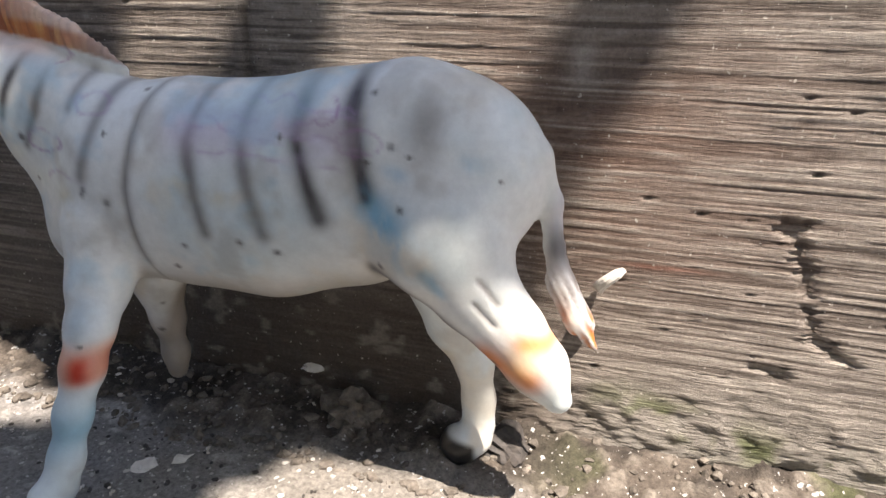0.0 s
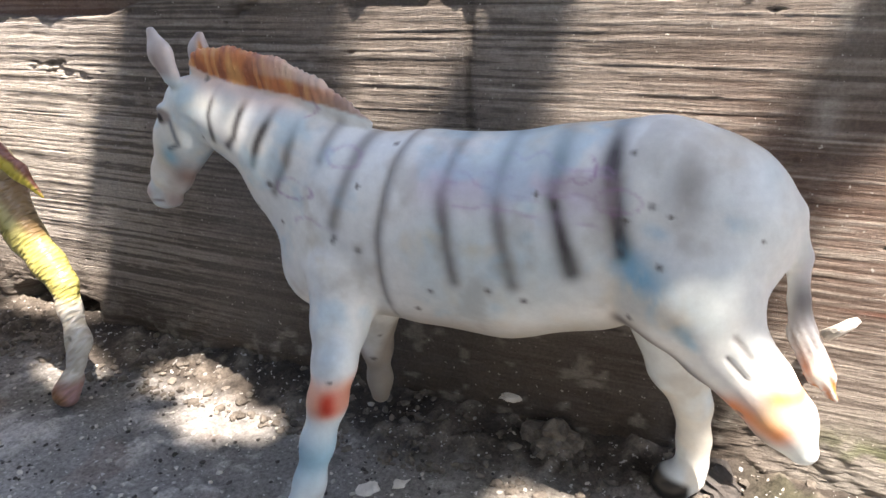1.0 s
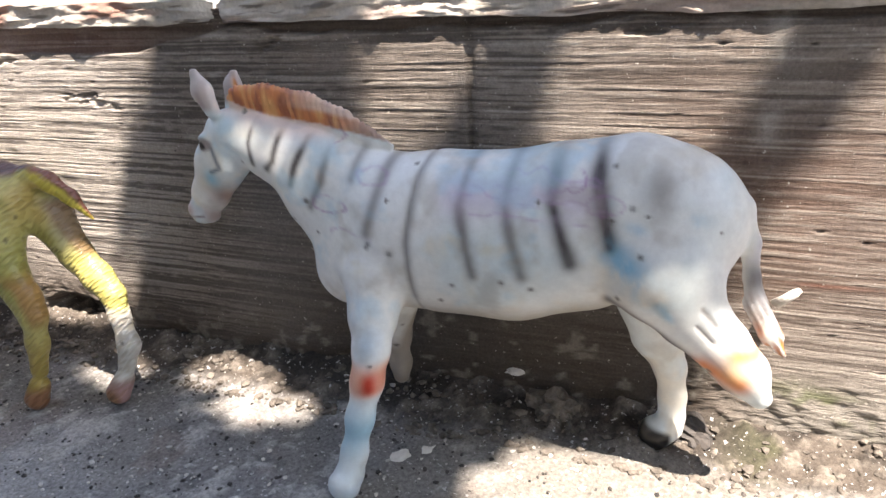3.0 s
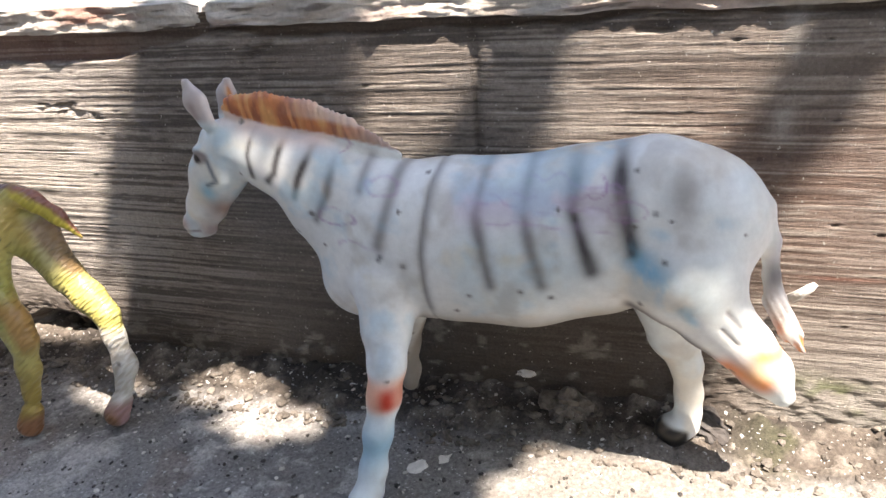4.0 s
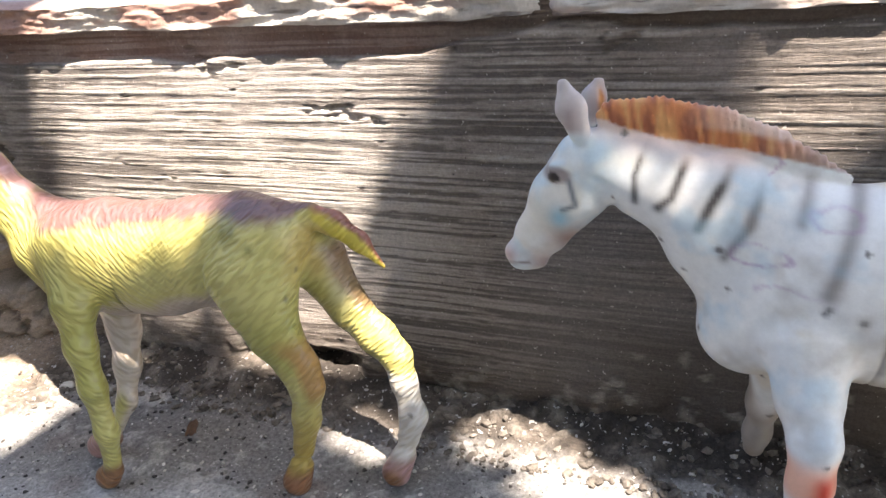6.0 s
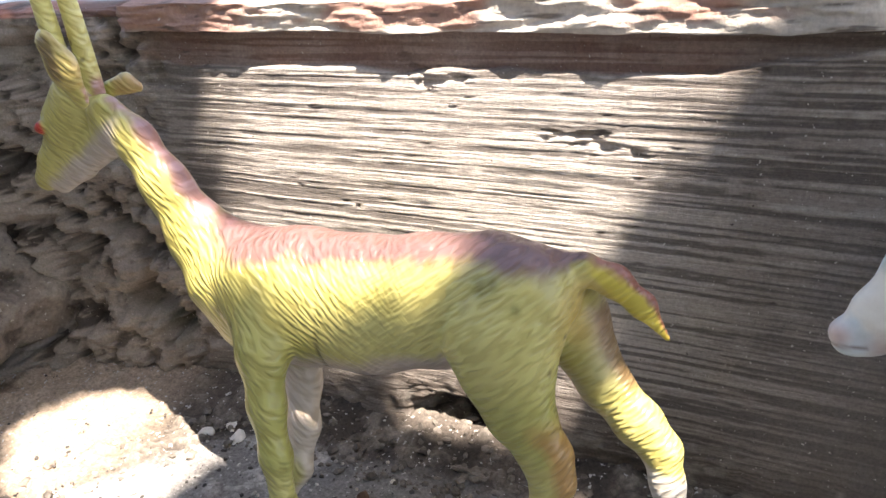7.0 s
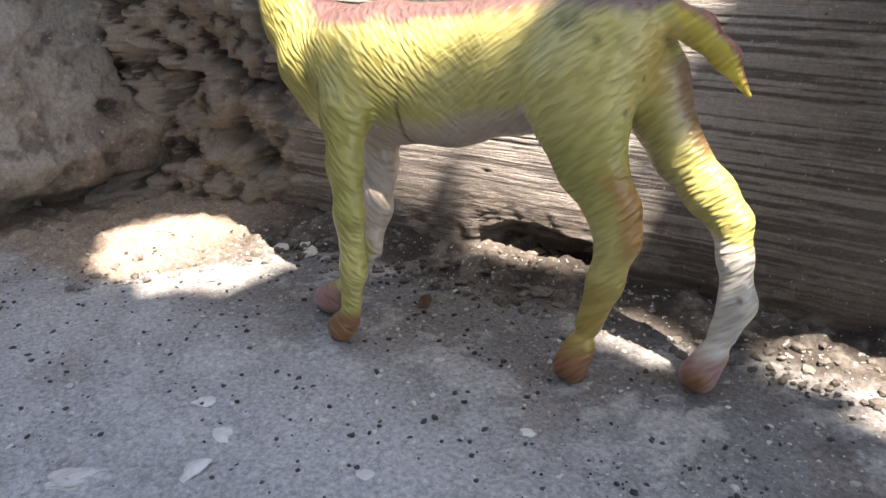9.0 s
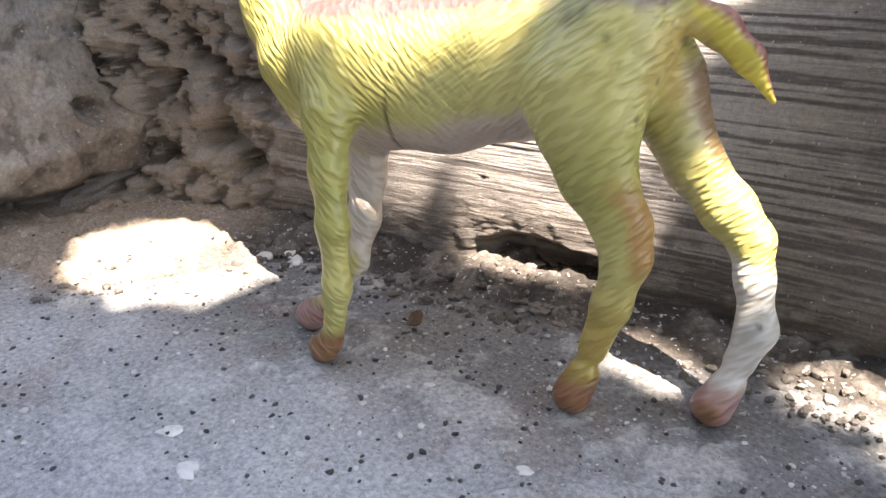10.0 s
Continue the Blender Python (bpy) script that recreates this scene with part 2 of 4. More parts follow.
def build_riser():
    """The riser of the step: cement combed along its length, broken away under the coping, curving into the corner."""
    xs = np.arange(-0.585, 0.36, 0.0018)
    zs = np.arange(-0.020, 0.1665, 0.00033)
    X, Z = np.meshgrid(xs, zs)
    warp = 0.004 * (fbm(X * 7, Z * 5, seed=31) - 0.5) + 0.010 * (X + 0.1) * 0.06
    row = Z + warp
    combing = 0.28 * noise3(X * 15, row * 640, 0, 32) + 0.50 * noise3(X * 22, row * 1300, 3, 33) + 0.06 * noise3(X * 9, row * 150, 5, 34) + 0.18 * noise3(X * 230, row * 900, 7, 30)
    comb_area = 0.35 + 0.65 * step(0.035, 0.055, Z) * (1 - 0.55 * step(-0.03, 0.02, X) * step(0.075, 0.03, X))
    lumps = fbm(X * 45, Z * 60, seed=35) - 0.5
    D = 0.00062 * comb_area * (combing - 0.56) + 0.0012 * lumps
    pits = step(0.82, 0.88, fbm(X * 190, Z * 300, seed=36, octaves=3))
    D = D - 0.0010 * pits
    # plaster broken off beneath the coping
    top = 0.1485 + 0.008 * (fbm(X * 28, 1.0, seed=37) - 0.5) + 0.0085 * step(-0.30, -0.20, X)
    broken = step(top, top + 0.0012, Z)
    D = D - 0.0022 * broken
    # the joint between two pours, and ragged chips
    joint = np.exp(-((X + 0.109 + 0.0012 * (fbm(Z * 60, 2.0, seed=38) - 0.5)) / 0.0009) ** 2) * step(0.02, 0.05, Z)
    D = D - 0.0028 * joint
    chips = np.zeros_like(X)
    for cx, cz, length, rise in ((-0.3610, 0.1485, 0.010, -0.9), (-0.350, 0.1455, 0.016, 0.1), (-0.308, 0.1290, 0.010, -0.1), (-0.293, 0.1265, 0.013, -0.2), (0.0600, 0.066, 0.011, -3.0), (0.0700, 0.0465, 0.011, -0.5), (0.0545, 0.0815, 0.005, 0.4), (0.0555, 0.0370, 0.008, -0.3), (-0.040, 0.1570, 0.022, 0.1), (-0.195, 0.1530, 0.010, 0.3)):
        d, _ = segment(X, Z, (cx - length / 2, cz - rise * length / 2), (cx + length / 2, cz + rise * length / 2))
        chips = np.maximum(chips, step(0.0022, 0.0010, d + 0.0075 * (fbm(X * 330, Z * 430, seed=39, octaves=3, gain=0.6) - 0.5)))
    D = D - 0.0013 * chips
    D = D * (1 - 0.9 * step(-0.45, -0.49, X))
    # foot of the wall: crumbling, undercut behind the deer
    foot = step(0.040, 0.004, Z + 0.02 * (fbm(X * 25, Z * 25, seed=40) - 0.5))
    D = D + foot * (0.007 * (fbm(X * 60, Z * 60, seed=41) - 0.38) + 0.0045 * (fbm(X * 170, Z * 170, seed=42, octaves=5, gain=0.65) - 0.5))
    hollow = np.exp(-((X + 0.342) / 0.030) ** 2 - ((Z - 0.009) / 0.0085) ** 2)
    D = D - 0.016 * step(0.25, 0.7, hollow + 0.4 * (fbm(X * 70, Z * 70, seed=43) - 0.5))
    # ragged mortar towards the corner
    corner = step(-0.462, -0.505, X + 0.03 * (fbm(X * 20, Z * 20, seed=44) - 0.5))
    D = D + corner * (0.017 * (fbm(X * 38, Z * 38, seed=45, octaves=5, gain=0.6) - 0.52) + 0.013 * (fbm(X * 120, Z * 120, seed=48, octaves=4, gain=0.65) - 0.5))
    D = D + 0.035 * step(-0.52, -0.60, X) ** 2 + 0.010 * corner * step(0.05, 0.01, Z)
    D = D - 0.012 * step(0.52, 0.40, fbm(X * 55, Z * 55, seed=46)) * corner
    Y = 0.2005 - D - 0.004 * step(0.05, -0.01, Z)
    col = np.empty(X.shape + (3,))
    col[:] = (0.285, 0.250, 0.222)
    col = blend(col, (0.385, 0.350, 0.315), step(0.35, 0.7, fbm(X * 9, Z * 14, seed=51)))
    # cement behind the deer paled: the sun patch's brightness put into the colour
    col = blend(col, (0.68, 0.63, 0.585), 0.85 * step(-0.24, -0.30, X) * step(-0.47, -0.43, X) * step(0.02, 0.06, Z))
    col = blend(col, (0.50, 0.46, 0.42), 0.5 * step(0.0, 0.05, X))
    # comb grooves: dirt, and the relief's shade put into the colour
    col = blend(col, (0.075, 0.062, 0.055), 0.68 * step(0.54, 0.40, combing) * step(0.25, 0.55, fbm(X * 12, Z * 20, seed=52) + 0.12))
    col = blend(col, (0.21, 0.13, 0.10), 0.65 * np.exp(-((X - 0.005) / 0.06) ** 2 - ((Z - 0.095) / 0.045) ** 2) * step(0.3, 0.6, fbm(X * 14, Z * 22, seed=53) + 0.1))
    # ridges paled: the relief's highlights put into the colour
    col = blend(col, (0.56, 0.52, 0.47), 0.45 * step(0.60, 0.74, combing))
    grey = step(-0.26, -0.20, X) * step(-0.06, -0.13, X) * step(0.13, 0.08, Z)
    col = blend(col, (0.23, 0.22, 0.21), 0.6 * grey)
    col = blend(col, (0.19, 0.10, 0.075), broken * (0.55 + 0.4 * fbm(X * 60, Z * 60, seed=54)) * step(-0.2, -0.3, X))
    # gap below the right-hand coping, its darkness put into the colour
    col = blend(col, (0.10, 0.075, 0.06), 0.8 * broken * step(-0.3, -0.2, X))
    col = blend(col, (0.05, 0.04, 0.035), 0.8 * joint + 0.25 * chips + 0.6 * pits)
    # behind and below the zebra: brown dirt, deepened by shade put into the colour
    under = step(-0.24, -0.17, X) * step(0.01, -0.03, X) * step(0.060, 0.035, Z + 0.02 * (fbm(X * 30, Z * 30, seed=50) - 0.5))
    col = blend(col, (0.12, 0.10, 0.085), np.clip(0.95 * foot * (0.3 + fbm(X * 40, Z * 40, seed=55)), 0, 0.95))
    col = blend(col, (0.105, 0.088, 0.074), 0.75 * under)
    col = blend(col, (0.30, 0.28, 0.25), 0.8 * np.clip(foot + under, 0, 1) * step(0.60, 0.70, fbm(X * 150, Z * 150, seed=49)))
    col = blend(col, (0.36, 0.35, 0.32), 0.6 * foot * step(-0.02, 0.02, X))
    col = blend(col, (0.10, 0.13, 0.04), 0.75 * step(-0.01, 0.03, X) * np.exp(-((Z - 0.0125 + 0.20 * (X - 0.05)) / 0.006) ** 2) * step(0.42, 0.6, fbm(X * 90, Z * 90, seed=56)))
    col = blend(col, (0.24, 0.09, 0.06), 0.6 * np.exp(-((X - 0.022) / 0.014) ** 2 - ((Z - 0.0658) / 0.0010) ** 2))
    col = blend(col, (0.38, 0.33, 0.285), 0.85 * corner)
    # corner hollows dark with dirt and painted-in relief shade, ridges paled to match
    craggy = fbm(X * 120, Z * 120, seed=48, octaves=4, gain=0.65)
    col = blend(col, (0.045, 0.036, 0.03), 0.85 * corner * step(0.46, 0.36, craggy))
    col = blend(col, (0.42, 0.38, 0.33), 0.7 * corner * step(0.56, 0.68, craggy))
    col = blend(col, (0.33, 0.29, 0.25), 0.4 * corner * step(0.5, 0.7, fbm(X * 50, Z * 50, seed=57)))
    col = blend(col, (0.06, 0.065, 0.03), 0.8 * np.exp(-((X + 0.497) / 0.014) ** 2 - ((Z - 0.030) / 0.010) ** 2) * step(0.4, 0.6, fbm(X * 150, Z * 150, seed=58)))
    col = blend(col, (0.60, 0.57, 0.53), 0.45 * np.exp(-((X + 0.005) / 0.0035) ** 2) * step(0.10, 0.125, Z) * step(0.40, 0.6, fbm(X * 150, Z * 90, seed=59)))
    verts = np.stack([X, Y, Z], -1).reshape(-1, 3)
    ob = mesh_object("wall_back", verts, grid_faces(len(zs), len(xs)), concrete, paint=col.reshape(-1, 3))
    return tagged(ob, "combed cement step riser, weathered and chipped, with a dirty foot", "wall", kind="structure")


def build_side_wall():
    """The rough wall that meets the riser at the corner and runs towards the viewer."""
    ys = np.arange(-0.40, 0.235, 0.0014)
    zs = np.arange(-0.04, 0.1690, 0.0013)
    Y, Z = np.meshgrid(ys, zs)
    D = 0.026 * (fbm(Y * 24, Z * 24, seed=61, octaves=5) - 0.5) + 0.010 * (fbm(Y * 75, Z * 75, seed=62, octaves=5, gain=0.65) - 0.5)
    rough = fbm(Y * 75, Z * 75, seed=62, octaves=5, gain=0.65)
    D = D + 0.016 * np.exp(-((Z - 0.028) / 0.022) ** 2)
    D = D - 0.022 * step(0.016, 0.004, Z + 0.012 * (fbm(Y * 45, 4.0, seed=63) - 0.5))
    D = D - 0.010 * step(0.70, 0.80, fbm(Y * 42, Z * 42, seed=64))
    upper = step(0.07, 0.12, Z)
    D = D * (1 - 0.55 * upper * step(0.16, 0.10, Y))
    X = -0.578 - 0.05 * (0.2 - Y) + D
    col = np.empty(X.shape + (3,))
    col[:] = (0.25, 0.21, 0.175)
    col = blend(col, (0.40, 0.36, 0.315), step(0.4, 0.7, fbm(Y * 26, Z * 26, seed=65)))
    col = blend(col, (0.22, 0.21, 0.205), 0.7 * step(0.45, 0.65, fbm(Y * 11, Z * 11, seed=66)))
    # relief painted in: hollows darkened by dirt and shade, ridges brightened
    col = blend(col, (0.07, 0.056, 0.046), 0.6 * step(0.42, 0.32, rough))
    col = blend(col, (0.42, 0.37, 0.31), 0.6 * step(0.56, 0.70, rough))
    col = blend(col, (0.20, 0.11, 0.085), 0.7 * step(0.142, 0.150, Z))
    verts = np.stack([X, Y, Z], -1).reshape(-1, 3)
    ob = mesh_object("wall_side", verts, grid_faces(len(zs), len(ys)), rubble, paint=col.reshape(-1, 3))
    return tagged(ob, "rough crumbling mortar side wall with a projecting foot", "wall", kind="structure")


def slab(name, x0, x1, low, high, front, back, seed, along="x", redness=0.5):
    """A coping slab with a ragged rounded front edge; its profile runs from beneath over the front and the top to the back."""
    t = np.concatenate([np.linspace(0, 1, 12), 1 + np.linspace(0, 1, 26)[1:], 2 + (np.linspace(0, 1, 40)[1:]) ** 2.2, [3.0 + 1e-6]])
    s = np.arange(x0, x1 + 0.0008, 0.0016)
    s[-1] = x1
    S, T = np.meshgrid(s, t)
    r = 0.0035
    way = 1 if back > front else -1
    under, face, over = np.clip(T, 0, 1), np.clip(T - 1, 0, 1), np.clip(T - 2, 0, 1)
    V = front + way * 0.030 * (1 - under)
    W = low + (high - low) * face
    V = V + over * (back - front)
    V = V + way * r * (step(0.7, 1.0, face) ** 2) * (1 - over)
    W = W - r * 0.6 * (1 - step(0.0, 0.02, over)) * step(0.75, 1.0, face)
    rag = 0.005 * (fbm(S * 35, T * 2, seed=seed) - 0.5) + 0.003 * (fbm(S * 130, T * 7, seed=seed + 1) - 0.5)
    ends = np.minimum(S - x0, x1 - S)
    V = V + rag * (1 - over) + way * 0.005 * step(0.008, 0.0, ends) * (1 - over)
    W = W + 0.0030 * (fbm(S * 40, T * 3, seed=seed + 2) - 0.5) * (1 - 0.6 * over) - 0.003 * step(0.006, 0.0, ends) * face
    last = T > 3.0
    W = np.where(last, low, W)
    col = np.empty(S.shape + (3,))
    col[:] = (0.46, 0.43, 0.39) if redness < 0.9 else (0.20, 0.115, 0.09)
    col = blend(col, (0.62, 0.58, 0.53), (1.0 if redness < 0.9 else 0.25) * step(0.40, 0.6, fbm(S * 40, T * 2.2, seed=seed + 3)))
    col = blend(col, (0.36, 0.17, 0.125), redness * step(0.45, 0.60, fbm(S * 22 + 7, T * 1.2, seed=seed + 4)))
    col = blend(col, (0.10, 0.08, 0.07), 0.75 * step(0.66, 0.74, fbm(S * 60, T * 9, seed=seed + 5)))
    col = blend(col, (0.56, 0.60, 0.62), 0.85 * step(0.01, 0.04, over))
    if along == "x":
        verts = np.stack([S, V, W], -1)
    else:
        verts = np.stack([V, S, W], -1)
    return mesh_object(name, verts.reshape(-1, 3), grid_faces(len(t), len(s)), lime, paint=col.reshape(-1, 3))


def build_sky_blocker():
    """An unseen plastered wall at the viewer's back, added to block low sky light."""
    xs, zs = np.linspace(-4.0, 4.0, 120), np.linspace(-0.05, 2.4, 50)
    X, Z = np.meshgrid(xs, zs)
    Y = -2.4 + 0.01 * (fbm(X * 2, Z * 2, seed=171) - 0.5)
    front = np.stack([X, Y, Z], -1).reshape(-1, 3)
    back = front + (0, -0.2, 0)
    n, w = len(front), len(xs)
    rim = list(range(w)) + [r * w + w - 1 for r in range(1, len(zs))] + [n - 1 - k for k in range(1, w)] + [r * w for r in range(len(zs) - 2, 0, -1)]
    faces = grid_faces(len(zs), w).tolist() + (grid_faces(len(zs), w)[:, ::-1] + n).tolist() + [[a, b, b + n, a + n] for a, b in zip(rim[1:] + rim[:1], rim)]
    col = blend(np.tile((0.34, 0.30, 0.26), (2 * n, 1)), (0.24, 0.21, 0.18), fbm(np.tile(X.ravel(), 2) * 1.5, np.tile(Z.ravel(), 2) * 1.5, seed=172))
    ob = mesh_object("sky_blocker_wall", np.concatenate([front, back]), faces, rubble, paint=col)
    return tagged(ob, "plain plastered wall added out of view to block low sky", "wall", kind="structure")


build_sky_blocker()
build_ground()
build_riser()
build_side_wall()
tread = tagged(new("step_tread"), "flaking painted cement coping slabs along the step", "step", kind="structure")
for x0, x1, low, high, front, seed, red in ((-0.4970, -0.2216, 0.1610, 0.1735, 0.1984, 71, 0.75), (-0.2214, 0.36, 0.1608, 0.1725, 0.1990, 81, 0.3), (-0.62, -0.4980, 0.1590, 0.1715, 0.2035, 91, 0.9)):
    piece = slab("coping_slab", x0, x1, low, high, front, 0.75, seed, redness=red)
    piece.parent = tread
piece = slab("coping_slab", -0.60, 0.199, 0.1625, 0.1745, -0.5720, -1.2, 95, along="y", redness=1.0)
piece.parent = tread


# ---- solid shapes: smooth unions of tapered limbs, meshed by surface nets ----
class Clay:
    def __init__(self, low, high, cell):
        self.low, self.cell = np.array(low, float), cell
        self.shape = np.ceil((np.array(high) - low) / cell).astype(int) + 1
        self.field = np.full(self.shape, 0.05, np.float32)

    def limb(self, *points, flat=1.0, soft=0.004):
        """Points of x, y, z, radius. flat: the width across y as a share of the height."""
        for a, b in zip(points[:-1], points[1:]):
            a, b = np.array(a, float), np.array(b, float)
            pad = max(a[3], b[3]) + soft + 3 * self.cell
            lo = np.clip(((np.minimum(a[:3], b[:3]) - pad - self.low) / self.cell).astype(int), 0, self.shape - 1)
            hi = np.clip(((np.maximum(a[:3], b[:3]) + pad - self.low) / self.cell).astype(int) + 2, 1, self.shape)
            axes = [self.low[i] + self.cell * np.arange(lo[i], hi[i]) for i in range(3)]
            P = np.meshgrid(*axes, indexing="ij")
            way = b[:3] - a[:3]
            way[1] = way[1] / flat
            rel = [P[0] - a[0], (P[1] - a[1]) / flat, P[2] - a[2]]
            t = np.clip(sum(r * w for r, w in zip(rel, way)) / max((way ** 2).sum(), 1e-12), 0, 1)
            q = [r - t * w for r, w in zip(rel, way)]
            radius = a[3] + (b[3] - a[3]) * t
            length = np.sqrt(q[0] ** 2 + q[1] ** 2 + q[2] ** 2)
            # true gradient length keeps the flattened sides even
            grad = np.sqrt(q[0] ** 2 + (q[1] / flat) ** 2 + q[2] ** 2) / np.maximum(length, 1e-9)
            d = (length - radius) / np.maximum(grad, 0.2)
            box = tuple(slice(lo[i], hi[i]) for i in range(3))
            old = self.field[box]
            h = np.clip(0.5 + 0.5 * (old - d) / soft, 0, 1)
            self.field[box] = old * (1 - h) + d * h - soft * h * (1 - h)

    def mesh(self):
        f = self.field
        inside = f < 0
        corner = [(i, j, k) for i in (0, 1) for j in (0, 1) for k in (0, 1)]
        n = [s - 1 for s in f.shape]
        view = lambda a, c: a[c[0]:c[0] + n[0], c[1]:c[1] + n[1], c[2]:c[2] + n[2]]
        count = sum(view(inside, c).astype(np.int8) for c in corner)
        cells = np.argwhere((count > 0) & (count < 8))
        index = np.full(n, -1, np.int64)
        index[tuple(cells.T)] = np.arange(len(cells))
        values = np.stack([f[cells[:, 0] + c[0], cells[:, 1] + c[1], cells[:, 2] + c[2]] for c in corner], 1)
        total, hits = np.zeros((len(cells), 3)), np.zeros(len(cells))
        for p in range(8):
            for q in range(p + 1, 8):
                if sum(abs(corner[p][i] - corner[q][i]) for i in range(3)) != 1:
                    continue
                va, vb = values[:, p], values[:, q]
                cross = (va < 0) != (vb < 0)
                t = np.where(cross, va / np.where(va == vb, 1, va - vb), 0)
                point = np.array(corner[p]) + t[:, None] * (np.array(corner[q]) - np.array(corner[p]))
                total += np.where(cross[:, None], point, 0)
                hits += cross
        verts = self.low + self.cell * (cells + total / hits[:, None])
        faces = []
        for axis in range(3):
            b, c = (axis + 1) % 3, (axis + 2) % 3
            sl0, sl1 = [slice(None)] * 3, [slice(None)] * 3
            sl0[axis], sl1[axis] = slice(0, -1), slice(1, None)
            change = inside[tuple(sl0)] != inside[tuple(sl1)]
            e = np.argwhere(change)
            e = e[(e[:, b] > 0) & (e[:, c] > 0) & (e[:, b] < n[b]) & (e[:, c] < n[c])]
            ub, uc = np.eye(3, dtype=int)[b], np.eye(3, dtype=int)[c]
            quad = np.stack([index[tuple((e - o).T)] for o in (ub + uc, uc, 0 * ub, ub)], 1)
            flip = inside[tuple(e.T)]
            quad[~flip] = quad[~flip][:, ::-1]
            faces.append(quad)
        return verts, np.concatenate(faces)


def normals_of(verts, faces):
    n = np.zeros_like(verts)
    fn = np.cross(verts[faces[:, 2]] - verts[faces[:, 0]], verts[faces[:, 3]] - verts[faces[:, 1]])
    for i in range(4):
        np.add.at(n, faces[:, i], fn)
    return n / np.maximum(np.linalg.norm(n, axis=1), 1e-12)[:, None]


def dots(v, count, seed):
    """Small specks of dirt, spread at random over the points of a skin."""
    rng = np.random.default_rng(seed)
    out = np.zeros(len(v))
    for i in rng.integers(0, len(v), count):
        d = np.linalg.norm((v - v[i]) * rng.uniform(0.6, 1.0, 3), axis=1)
        out = np.maximum(out, step(1.0, 0.4, d / rng.uniform(0.0007, 0.0014)))
    return out


def build_zebra():
    c = Clay((-0.238, 0.108, -0.005), (0.016, 0.206, 0.156), 0.0009)
    c.limb((-0.1449, 0.170, 0.0752, 0.0180), (-0.127, 0.170, 0.0864, 0.0290), (-0.1091, 0.171, 0.0877, 0.0300), (-0.0878, 0.172, 0.0874, 0.0305), (-0.0638, 0.174, 0.0925, 0.0293), (-0.0432, 0.175, 0.0987, 0.0260), (-0.0323, 0.175, 0.0981, 0.0240), flat=0.70, soft=0.006)
    c.limb((-0.1507, 0.168, 0.0705, 0.0148), (-0.1366, 0.169, 0.0796, 0.0220), flat=0.78, soft=0.006)
    c.limb((-0.1399, 0.170, 0.0976, 0.0218), (-0.1630, 0.171, 0.1087, 0.0172), (-0.1822, 0.172, 0.1180, 0.0130), (-0.1959, 0.172, 0.1214, 0.0108), flat=0.66, soft=0.005)
    c.limb((-0.1465, 0.169, 0.0835, 0.0185), (-0.1630, 0.170, 0.0968, 0.0133), flat=0.70, soft=0.005)
    # head: skull, nose, cheek, muzzle, chin, brow
    c.limb((-0.2013, 0.172, 0.1213, 0.0102), (-0.2095, 0.172, 0.1092, 0.0094), (-0.2180, 0.172, 0.0965, 0.0060), (-0.2235, 0.172, 0.0878, 0.0042), flat=0.70, soft=0.003)
    c.limb((-0.2035, 0.172, 0.1105, 0.0092), (-0.2125, 0.172, 0.0955, 0.0048), (-0.2190, 0.172, 0.0865, 0.0034), flat=0.66, soft=0.003)
    c.limb((-0.2250, 0.172, 0.0890, 0.0030), (-0.2235, 0.172, 0.0856, 0.0028), flat=1.05, soft=0.003)
    c.limb((-0.2210, 0.172, 0.0850, 0.0022), (-0.2165, 0.172, 0.0862, 0.0026), flat=1.0, soft=0.002)
    c.limb((-0.2105, 0.1672, 0.1212, 0.0016), (-0.2070, 0.1660, 0.1218, 0.0014), soft=0.002)
    c.limb((-0.2100, 0.1670, 0.1184, 0.0019), (-0.2090, 0.1666, 0.1184, 0.0019), soft=0.0010)
    # ears and mane
    c.limb((-0.2025, 0.1665, 0.1325, 0.0034), (-0.2050, 0.166, 0.1400, 0.0044), (-0.2072, 0.166, 0.1466, 0.0020), flat=0.6, soft=0.002)
    c.limb((-0.2025, 0.1785, 0.1310, 0.0030), (-0.2003, 0.179, 0.1395, 0.0038), (-0.1990, 0.179, 0.1440, 0.0020), flat=0.6, soft=0.002)
    c.limb((-0.1930, 0.172, 0.1355, 0.0056), (-0.1812, 0.172, 0.1357, 0.0060), (-0.1643, 0.1715, 0.1325, 0.0064), (-0.1506, 0.171, 0.1275, 0.0060), (-0.1394, 0.1705, 0.1230, 0.0038), (-0.1305, 0.170, 0.1200, 0.0016), flat=0.42, soft=0.0015)
    # legs: the near hind leg is broken off below the hock, the far foreleg hangs short
    c.limb((-0.135, 0.157, 0.0735, 0.0135), (-0.1341, 0.149, 0.0611, 0.0086), (-0.1321, 0.141, 0.0516, 0.0064), (-0.1325, 0.136, 0.0413, 0.0056), (-0.1346, 0.131, 0.028, 0.0048), (-0.1364, 0.127, 0.0152, 0.0045), (-0.1371, 0.124, 0.0095, 0.0048), flat=0.95, soft=0.004)
    c.limb((-0.1376, 0.123, 0.0072, 0.0054), (-0.1386, 0.1205, 0.0050, 0.0062), flat=0.95, soft=0.0025)
    c.limb((-0.1380, 0.177, 0.0540, 0.0105), (-0.1410, 0.182, 0.0330, 0.0052), (-0.1418, 0.184, 0.0177, 0.0040), (-0.1422, 0.184, 0.0105, 0.0036), flat=0.95, soft=0.005)
